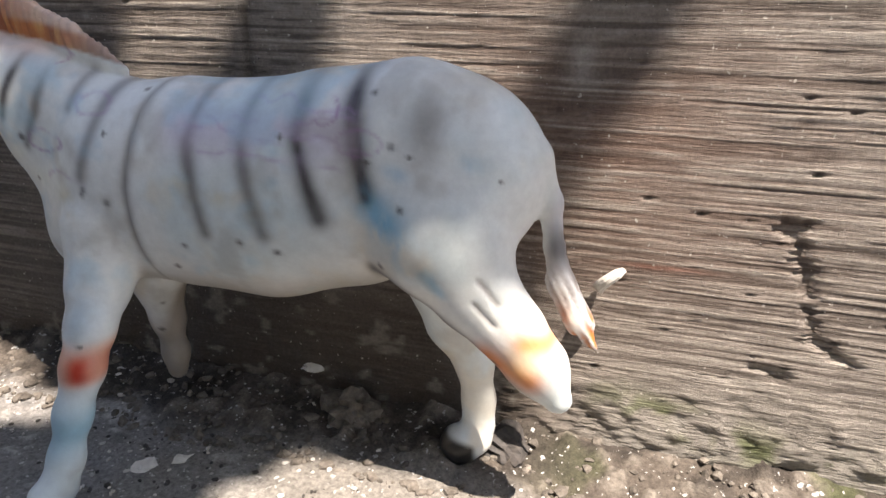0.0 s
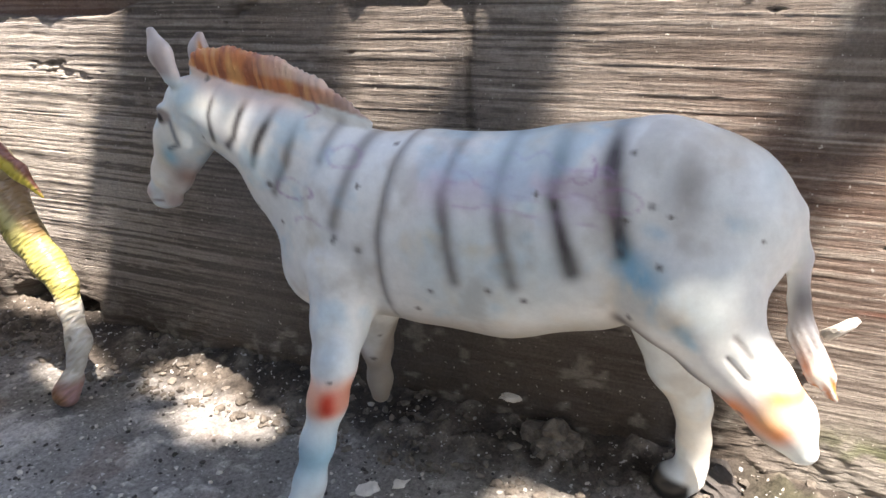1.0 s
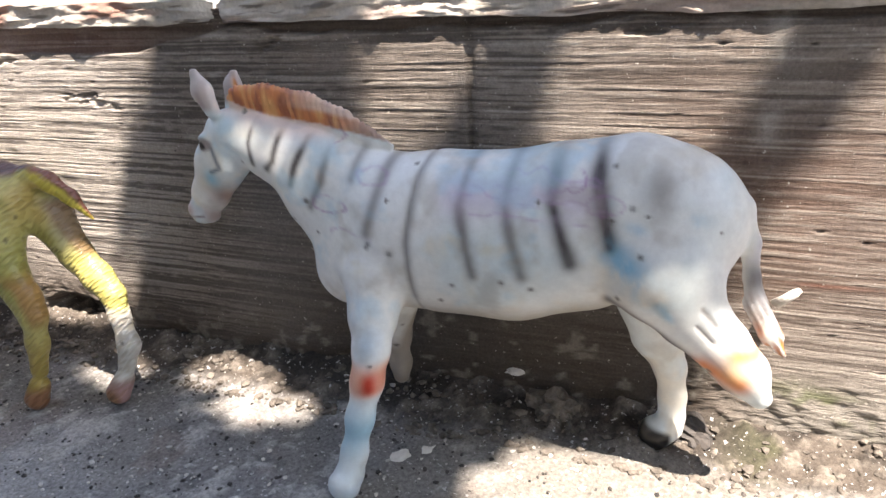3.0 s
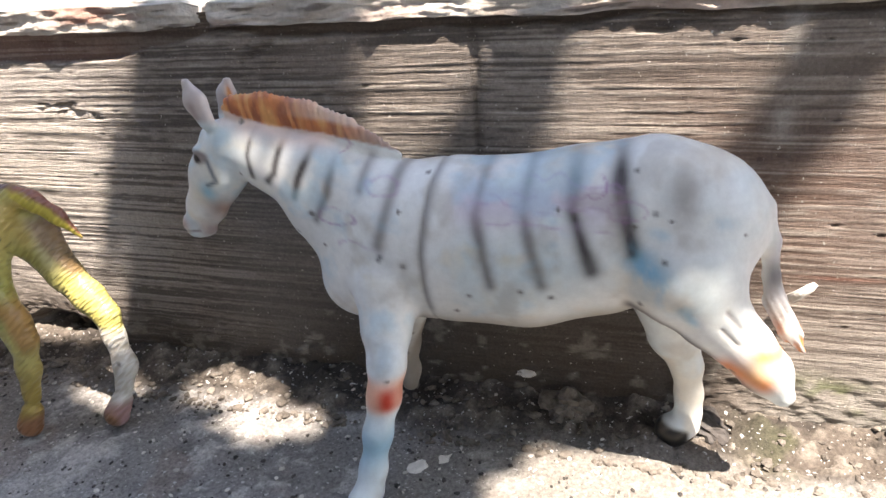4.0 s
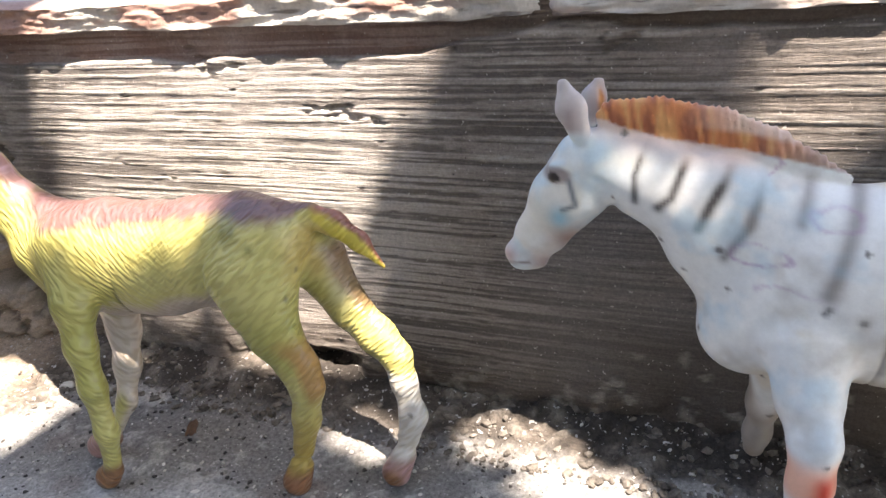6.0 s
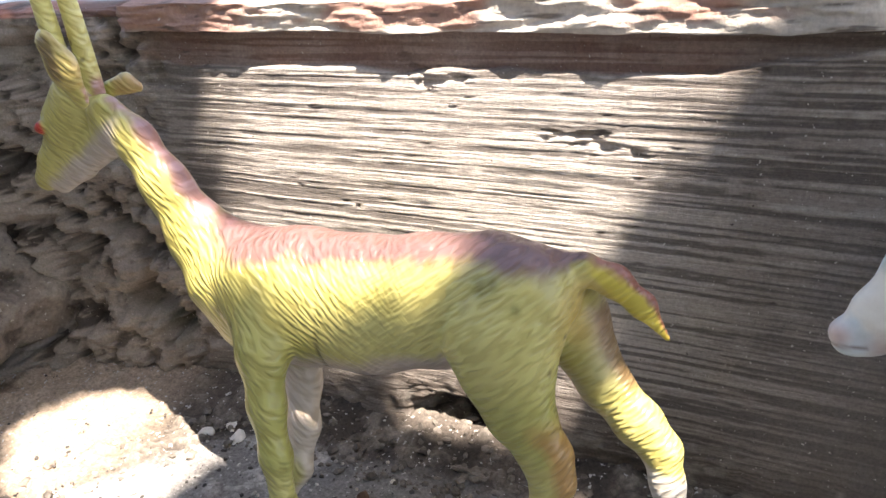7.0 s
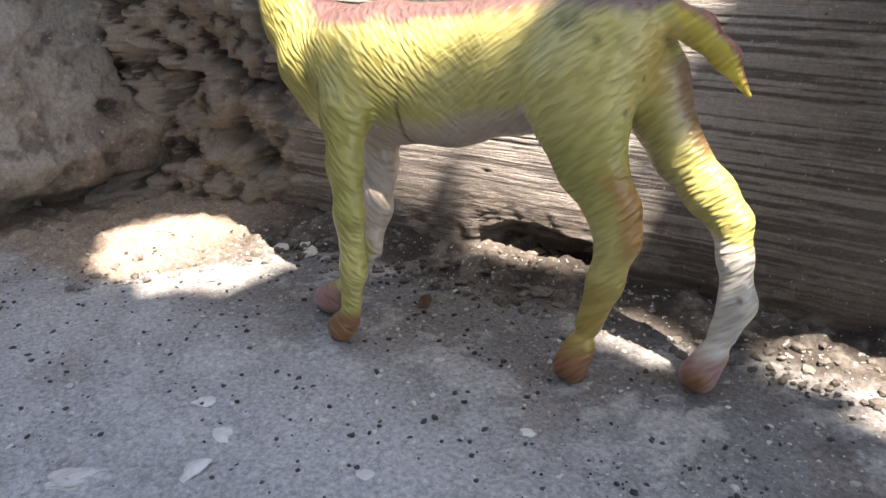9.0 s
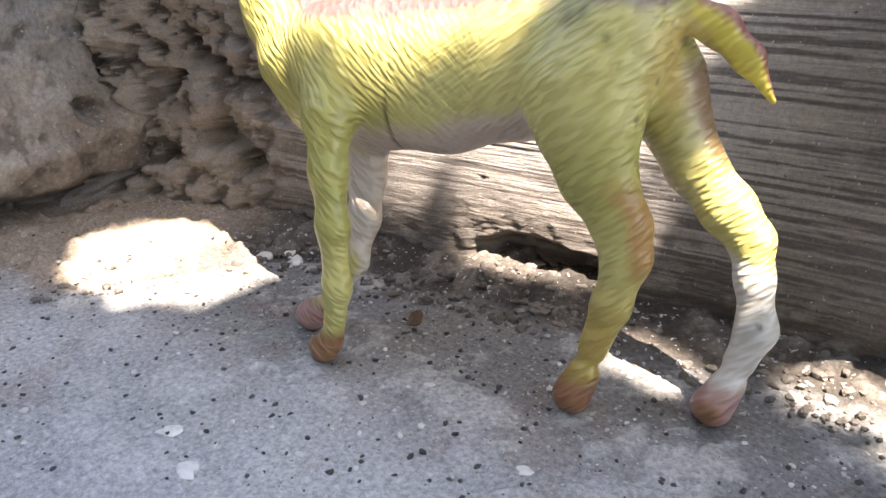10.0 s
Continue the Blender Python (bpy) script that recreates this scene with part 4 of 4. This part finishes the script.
    col = blend(col, (0.34, 0.34, 0.09), 0.55 * step(0.090, 0.066, z) * step(-0.41, -0.39, x) * step(0.02, 0.05, z) * step(0.45, 0.6, fbm(x * 40, y * 40, z * 40, seed=203)))
    belly = step(-0.30, -0.62, n[:, 2] + 0.30 * (fbm(x * 90, z * 90, seed=209) - 0.5)) * step(-0.395, -0.385, x) * step(-0.312, -0.322, x) * step(0.055, 0.060, z)
    col = blend(col, (0.56, 0.46, 0.42), 0.88 * belly)
    # far legs: pale inside; a white sock
    far_front = step(0.1235, 0.1265, y - 0.25 * np.clip(z - 0.01, 0, 1)) * step(-0.41, -0.405, x) * step(-0.360, -0.367, x) * step(0.066, 0.058, z)
    col = blend(col, (0.62, 0.55, 0.50), 0.9 * far_front)
    far_hind = step(0.148, 0.152, y) * step(-0.318, -0.305, x) * step(0.098, 0.092, z)
    col = blend(col, (0.66, 0.60, 0.48), 0.85 * far_hind * step(-0.276, -0.288, x))
    col = blend(col, (0.30, 0.17, 0.10), 0.8 * far_hind * step(0.45, 0.8, n[:, 0]) * step(0.066, 0.072, z))
    far_shin = step(-0.284, -0.278, x) * step(0.138, 0.141, y)
    col = blend(col, (0.68, 0.66, 0.62), 0.95 * far_shin * step(0.0490, 0.0455, z + 0.3 * (x + 0.265)))
    # maroon along nape and back
    top = step(0.46, 0.82, n[:, 2] + 0.35 * (fbm(x * 180, y * 60, z * 60, seed=204) - 0.5))
    back = step(0.098, 0.104, z + 0.003 * np.sin(x * 60)) * step(-0.416, -0.404, x) * step(-0.276, -0.284, x)
    col = blend(col, (0.17, 0.088, 0.095), 0.95 * back * top)
    nape = step(0.40, 0.75, 0.8 * n[:, 0] + 0.30 * n[:, 2] + 0.25 * (fbm(x * 200, y * 60, z * 200, seed=205) - 0.5)) * step(0.102, 0.110, z) * step(-0.462, -0.455, x) * step(-0.385, -0.397, x)
    col = blend(col, (0.34, 0.14, 0.16), 0.85 * nape)
    col = blend(col, (0.55, 0.35, 0.35), 0.6 * nape * step(0.5, 0.62, noise3(x * 60, y * 60, z * 520, 206)))
    tail = step(0.0, 0.002, z - 0.1000 + 1.15 * (x + 0.2815)) * step(-0.2890, -0.2850, x)
    col = blend(col, (0.66, 0.56, 0.09), 0.9 * tail)
    col = blend(col, (0.28, 0.085, 0.095), 0.9 * tail * step(0.35, 0.80, 0.75 * n[:, 0] + 0.7 * n[:, 2] + 0.4 * (noise3(x * 500, y * 200, z * 200, 207) - 0.5)))
    col = blend(col, (0.60, 0.30, 0.08), 0.35 * step(-0.295, -0.289, x) * step(0.080, 0.090, z) * step(0.110, 0.103, z) * step(0.153, 0.147, y) * (1 - tail))
    # shins and feet
    shin = step(0.052, 0.022, z) * step(-0.320, -0.314, x) * step(0.1410, 0.1385, y) * step(-0.280, -0.286, x)
    col = blend(col, (0.42, 0.27, 0.055), 0.7 * shin)
    col = blend(col, (0.42, 0.17, 0.06), 0.7 * step(0.1400, 0.1375, y) * step(0.10, 0.55, n[:, 0]) * step(-0.310, -0.300, x) * step(0.040, 0.050, z) * step(0.074, 0.062, z) * step(-0.280, -0.283, x))
    foot = step(0.0155, 0.0095, z)
    col = blend(col, (0.25, 0.105, 0.06), 0.9 * foot)
    col = blend(col, (0.46, 0.28, 0.28), 0.8 * foot * np.clip(far_shin + step(-0.3855, -0.3885, x), 0, 1))
    col = blend(col, (0.05, 0.02, 0.018), 0.85 * step(0.0046, 0.0024, z + 0.30 * (x - np.where(x > -0.284, -0.2672, np.where(x > -0.345, -0.3022, np.where(x > -0.3855, -0.3790, -0.3955))))))
    chipped = np.exp(-((x + 0.3815) / 0.0018) ** 2 - ((z - 0.0058) / 0.0022) ** 2) * step(0.45, 0.55, fbm(x * 300, y * 300, z * 300, seed=210))
    col = blend(col, (0.78, 0.74, 0.70), 0.9 * chipped)
    # face
    jaw = step(0.004, -0.001, z - (0.1262 + 0.62 * (x + 0.4640)) + 0.003 * (fbm(x * 200, z * 200, seed=211) - 0.5)) * step(-0.440, -0.447, x) * step(-0.492, -0.486, x) * step(0.106, 0.110, z)
    col = blend(col, (0.52, 0.46, 0.42), 0.9 * jaw)
    ear = step(0.1490, 0.1525, z) * step(0.1455, 0.1440, y)
    col = blend(col, (0.52, 0.42, 0.15), 0.85 * ear)
    col = blend(col, (0.20, 0.14, 0.06), 0.9 * ear * step(0.0036, 0.0020, segment(x, z, (-0.4538, 0.1560), (-0.4560, 0.1645))[0]) * step(-0.2, -0.5, n[:, 1]))
    col = blend(col, (0.50, 0.36, 0.18), 0.85 * step(0.158, 0.160, y) * step(0.143, 0.146, z) * step(-0.4600, -0.4560, x))
    horn = step(0.150, 0.154, z) * step(0.1450, 0.1458, y)
    col = blend(col, (0.62, 0.56, 0.20), 0.9 * horn)
    eye = np.hypot(x + 0.4793, z - 0.1356)
    col = blend(col, (0.50, 0.035, 0.02), step(0.0030, 0.0019, eye))
    # spots on the haunch, scuffs, the moulded seam
    for cx, cz, r in ((-0.3120, 0.1065, 0.0028), (-0.3085, 0.1075, 0.0020), (-0.3017, 0.1025, 0.0011), (-0.4010, 0.0845, 0.0022), (-0.3290, 0.1080, 0.0010)):
        col = blend(col, (0.16, 0.15, 0.04), 0.75 * np.exp(-((x - cx) ** 2 + (z - cz) ** 2) / r ** 2) * step(0.147, 0.142, y))
    col = blend(col, (0.10, 0.09, 0.03), 0.85 * ring * step(0.088, 0.078, z) + 0.20 * ring)
    col = blend(col, (0.10, 0.07, 0.04), 0.7 * dots(v, 50, 208))
    base = np.array((-0.345, 0.135, 0.0))
    ob = mesh_object("toy_deer", v - base, f, deer_vinyl, paint=col)
    ob.location = base
    return tagged(ob, "yellow-green plastic toy antelope with maroon back and ringed horns", "toy")


build_zebra()
build_deer()


# ---- unseen tree added overhead, its gaps placed to shape the sun patches ----
GAPS = (
    (-0.410, 0.243, 0.094, 0.030), (-0.350, 0.2055, 0.034, 0.006), (-0.370, 0.275, 0.150, 0.032), (-0.187, 0.239, 0.021, 0.010), (-0.098, 0.237, 0.030, 0.016),
    (0.110, 0.222, 0.140, 0.050), (-0.042, 0.140, 0.048, 0.025), (-0.004, 0.160, 0.030, 0.032), (0.080, 0.150, 0.080, 0.070), (-0.229, 0.1745, 0.020, 0.0075), (-0.202, 0.160, 0.019, 0.006),
    (-0.487, 0.138, 0.043, 0.030), (-0.290, 0.166, 0.013, 0.007), (-0.406, 0.167, 0.038, 0.011), (0.150, 0.340, 0.200, 0.050),
)
HEIGHT = 1.2


def build_tree():
    rng = np.random.default_rng(5)
    tree = tagged(new("tree"), "unseen leafy tree added over the step to shape sun patches", "tree")
    verts, faces, shade = [], [], []
    centre = np.array((-0.17, 0.13))

    def in_gap(u, v, margin):
        return any(((u - a) / (ra + margin)) ** 2 + ((v - b) / (rb + margin)) ** 2 < 1 for a, b, ra, rb in GAPS)

    def leaf(u, v, size):
        h = HEIGHT + rng.uniform(-0.08, 0.08) + (0.3 * rng.uniform() if size > 0.05 else 0)
        p = np.array((u + SUN.x / SUN.z * h, v + SUN.y / SUN.z * h, h))
        turn = rng.uniform(0, 2 * np.pi)
        along = np.array((np.cos(turn), np.sin(turn), rng.uniform(-0.25, 0.25)))
        across = np.array((-np.sin(turn), np.cos(turn), rng.uniform(-0.25, 0.25)))
        i, drop = len(verts), np.array((0, 0, -0.12 * size))
        verts.extend([p - along * size * 0.55, p - along * size * 0.15 + across * size * 0.30 + drop, p + along * size * 0.25 + across * size * 0.22 + drop, p + along * size * 0.6 + drop,
                      p + along * size * 0.25 - across * size * 0.22 + drop, p - along * size * 0.15 - across * size * 0.30 + drop])
        faces.extend([(i, i + 1, i + 2, i + 3), (i, i + 3, i + 4, i + 5)])
        shade.append((u, v, size * 0.20))

    for size, count, reach in ((0.085, 1300, 0.66), (0.045, 2600, 0.64), (0.024, 2600, 0.60)):
        for _ in range(count):
            u, v = centre + rng.uniform(-1, 1, 2) * (reach, reach * 0.62)
            if np.hypot((u - centre[0]) / reach, (v - centre[1]) / (reach * 0.62)) < 0.85 + 0.25 * hashed(int(u * 9) + 50, int(v * 9) + 50, 0, 301) and not in_gap(u, v, size * 0.58):
                leaf(u, v, size)
    # leaves over the viewer, added to dim the light from the front
    for _ in range(750):
        u, v = rng.uniform(-1.15, 0.75), rng.uniform(-1.15, -0.06)
        if np.hypot((u + 0.2) / 0.95, (v + 0.55) / 0.60) < 0.9 + 0.2 * rng.uniform():
            leaf(u, v, 0.115)
    # smaller leaves close the chinks that are left outside the gaps
    for size, spacing in ((0.030, 0.011), (0.018, 0.006)):
        discs = np.array(shade)
        for u in np.arange(-0.62, 0.30, spacing):
            for v in np.arange(-0.10, 0.34, spacing):
                if not in_gap(u, v, size * 0.5) and not (np.hypot(discs[:, 0] - u, discs[:, 1] - v) < discs[:, 2]).any():
                    leaf(u + rng.uniform(-0.002, 0.002), v + rng.uniform(-0.002, 0.002), size)
    crown = mesh_object("crown", verts, faces, leaf_mat, tree, smooth=False, label="dense green leaves with gaps")
    crown["kind"] = "stuff"
    # unseen trunk and limbs, added to carry the crown, well behind the viewer
    foot, fork = Vector((1.35, -1.75, -0.02)), Vector((1.15, -1.45, 1.20))

    def tube(name, points):
        bm = bmesh.new()
        rings = []
        for k, (p, r) in enumerate(points):
            p = Vector(p)
            way = (Vector(points[min(k + 1, len(points) - 1)][0]) - Vector(points[max(k - 1, 0)][0])).normalized()
            turn = way.to_track_quat("Z", "Y").to_matrix()
            rings.append([bm.verts.new(p + turn @ Vector((math.cos(a) * r, math.sin(a) * r, 0)) * (0.92 + 0.16 * noise.noise(p * 6 + Vector((a, 0, 0))))) for a in [2 * math.pi * s / 12 for s in range(12)]])
        for a, b in zip(rings[:-1], rings[1:]):
            for s in range(12):
                bm.faces.new((a[s], a[(s + 1) % 12], b[(s + 1) % 12], b[s]))
        bm.faces.new(rings[0][::-1])
        bm.faces.new(rings[-1])
        return part(name, bm, bark_mat, tree)

    tube("trunk", [(foot, 0.16), (foot + Vector((-0.02, 0.04, 0.3)), 0.125), (foot + Vector((-0.08, 0.14, 0.75)), 0.11), (fork, 0.10)])
    for ends in ((0.85, -0.95, 1.55, 0.30, -0.25, 1.42), (1.05, -0.85, 1.6, 0.60, -0.25, 1.45), (0.6, -1.05, 1.5, 0.0, -0.55, 1.42)):
        a, b = Vector(ends[:3]), Vector(ends[3:])
        tube("limb", [(fork - Vector((0, 0, 0.1)), 0.075), (fork.lerp(a, 0.5) + Vector((0, 0, 0.05)), 0.055), (a, 0.035), (b, 0.012)])


build_tree()


# ---- stones and crumbs ----
def pebble(name, place, size, mat, seed, flat=0.6, long=1.0, turn=0.0, label="", sink=0.35):
    """A stone: an uneven ball, flattened, bedded a little in what it lies on."""
    bm = bmesh.new()
    bmesh.ops.create_icosphere(bm, subdivisions=3 if size > 0.004 else 2, radius=1.0)
    for vert in bm.verts:
        d = 1 + 0.70 * noise.noise(vert.co * 1.1 + Vector((seed * 3.1, 0, 0))) + 0.45 * noise.noise(vert.co * 2.7 + Vector((0, seed * 1.7, 0))) + 0.22 * noise.noise(vert.co * 6.1 + Vector((seed, 0, 0)))
        vert.co = Vector((vert.co.x * long, vert.co.y, vert.co.z * flat)) * d * size
    me = bpy.data.meshes.new(name)
    bm.to_mesh(me)
    bm.free()
    me.materials.append(mat)
    ob = new(name, me)
    ob.rotation_euler = (0.2 * math.sin(seed), 0.2 * math.cos(seed * 2), turn)
    ob.location = (place[0], place[1], place[2] + size * flat * (1 - 2 * sink) * 0.8)
    return ob


def on_ground(x, y):
    return (x, y, float(ground_height(np.array(x), np.array(y))))


tagged(pebble("stone", on_ground(-0.075, 0.189), 0.0085, stone_mat, 2.4, 0.75, 1.15, 0.4, label=""), "lumpy grey stone half buried at the foot of the wall", "stone")
tagged(pebble("stone", on_ground(-0.018, 0.186), 0.0068, dark_mat, 3.0, 0.6, 1.3, -0.5), "dark broken stone beside the zebra's hoof", "stone")
tagged(pebble("stone", on_ground(-0.335, 0.178), 0.0045, stone_mat, 4.0, 0.35, 1.6, 0.1), "flat pale stone at the foot of the wall", "stone")
for x, y, s, seed, long, turn in ((-0.452, 0.161, 0.0026, 5.0, 1.2, 0.4), (-0.436, 0.163, 0.0030, 6.0, 1.1, 1.0), (-0.444, 0.168, 0.0022, 7.0, 1.0, 0.0)):
    tagged(pebble("stone", on_ground(x, y), s, pale_mat, seed, 0.7, long, turn), "small pale mortar lump on the paving", "stone", "mortar lumps")
for x, y, s, seed, long, turn in ((-0.127, 0.145, 0.0034, 8.0, 1.2, 0.3), (-0.118, 0.152, 0.0022, 9.0, 1.3, 1.0), (-0.371, 0.042, 0.0036, 11.0, 1.3, 1.2), (-0.394, 0.024, 0.0042, 12.0, 1.7, 0.9), (-0.375, 0.056, 0.0026, 13.0, 1.3, 0.1),
                              (-0.331, 0.063, 0.0020, 14.0, 1.4, 0.8), (-0.391, 0.064, 0.0022, 15.0, 1.6, 0.5), (-0.477, 0.112, 0.0032, 16.0, 1.3, 0.3), (-0.456, 0.122, 0.0032, 17.0, 1.4, 0.2), (-0.342, 0.118, 0.0018, 21.0, 1.2, 0.9), (-0.302, 0.100, 0.0018, 22.0, 1.2, 0.4)):
    tagged(pebble("mortar_chip", on_ground(x, y), s, pale_mat, seed, 0.3, long, turn, sink=0.2), "small white mortar chip on the grey paving", "chip", "mortar chips")
tagged(pebble("mortar_chip", (-0.0935, 0.1965, 0.0125), 0.0030, pale_mat, 18.0, 0.5, 1.5, 0.3), "pale mortar chip against the wall's foot", "chip")
splinter = tagged(pebble("wood_splinter", on_ground(-0.368, 0.149), 0.0022, wood_mat, 19.0, 0.3, 2.6, -1.2, sink=0.2), "brown wood splinter lying on the paving", "splinter")


def build_plug():
    """A bent white stub that sticks out of the riser."""
    bm = bmesh.new()
    rings = []
    for k in range(9):
        u = k / 8
        p = Vector((0.0045 + 0.0072 * u * u, 0.1990 - 0.006 * math.sin(u * 2.2), 0.0570 + 0.0095 * u))
        r = 0.0021 * (1 - 0.25 * u) * (0.6 if k in (0, 8) else 1)
        rings.append([bm.verts.new(p + Vector((math.cos(a) * r * 0.8, math.sin(a) * r, -math.cos(a) * r * 0.6))) for a in [2 * math.pi * s / 10 for s in range(10)]])
    for a, b in zip(rings[:-1], rings[1:]):
        for s in range(10):
            bm.faces.new((a[s], a[(s + 1) % 10], b[(s + 1) % 10], b[s]))
    bm.faces.new(rings[0][::-1])
    bm.faces.new(rings[-1])
    me = bpy.data.meshes.new("plastic_stub")
    bm.to_mesh(me)
    bm.free()
    me.materials.append(pale_mat)
    return tagged(new("plastic_stub", me), "short bent white stub sticking out of the riser", "stub")


build_plug()


def scatter(name, count, mat, sizes, rule, seed, label):
    """Loose crumbs too many to count, as one mesh."""
    rng = np.random.default_rng(seed)
    ico = np.array([(0, 0, 1), (0.89, 0, 0.45), (0.28, 0.85, 0.45), (-0.72, 0.53, 0.45), (-0.72, -0.53, 0.45), (0.28, -0.85, 0.45), (0.72, 0.53, -0.45), (-0.28, 0.85, -0.45), (-0.89, 0, -0.45), (-0.28, -0.85, -0.45), (0.72, -0.53, -0.45), (0, 0, -1)])
    tris = [(0, 1, 2), (0, 2, 3), (0, 3, 4), (0, 4, 5), (0, 5, 1), (1, 6, 2), (2, 7, 3), (3, 8, 4), (4, 9, 5), (5, 10, 1), (6, 7, 2), (7, 8, 3), (8, 9, 4), (9, 10, 5), (10, 6, 1), (11, 7, 6), (11, 8, 7), (11, 9, 8), (11, 10, 9), (11, 6, 10)]
    verts, faces = [], []
    while len(faces) < count * 20:
        x, y = rule(rng)
        s = sizes[0] + (sizes[1] - sizes[0]) * rng.uniform() ** 3
        shape = ico * rng.uniform(0.7, 1.3, (12, 1)) * s * rng.uniform((0.8, 0.6, 0.4), (1.3, 1.0, 0.8))
        a = rng.uniform(0, 6.28)
        shape = np.stack([shape[:, 0] * np.cos(a) - shape[:, 1] * np.sin(a), shape[:, 0] * np.sin(a) + shape[:, 1] * np.cos(a), shape[:, 2]], 1)
        i = len(verts)
        verts += list(shape + np.array(on_ground(x, y)) + (0, 0, 0.3 * s))
        faces += [(p + i, q + i, r + i) for p, q, r in tris]
    return tagged(mesh_object(name, verts, faces, mat, smooth=False), label, "gravel", kind="stuff")


def by_the_wall(rng):
    x = rng.uniform(-0.50, 0.20)
    return x, float(edge_of_paving(x)) + rng.uniform() ** 1.3 * 0.045 - 0.006


def on_paving(rng):
    return rng.uniform(-0.56, 0.10), rng.uniform(-0.05, 0.17)


scatter("gravel", 2600, stone_mat, (0.0005, 0.0026), by_the_wall, 401, "grey crumbs of mortar and earth along the wall")
scatter("gravel", 260, pale_mat, (0.0004, 0.0014), by_the_wall, 402, "pale mortar crumbs along the wall")
scatter("gravel", 4200, pale_mat, (0.00025, 0.0013), on_paving, 403, "fine white crumbs strewn over the paving")
scatter("gravel", 4800, dark_mat, (0.00025, 0.0012), on_paving, 404, "fine dark grit strewn over the paving")
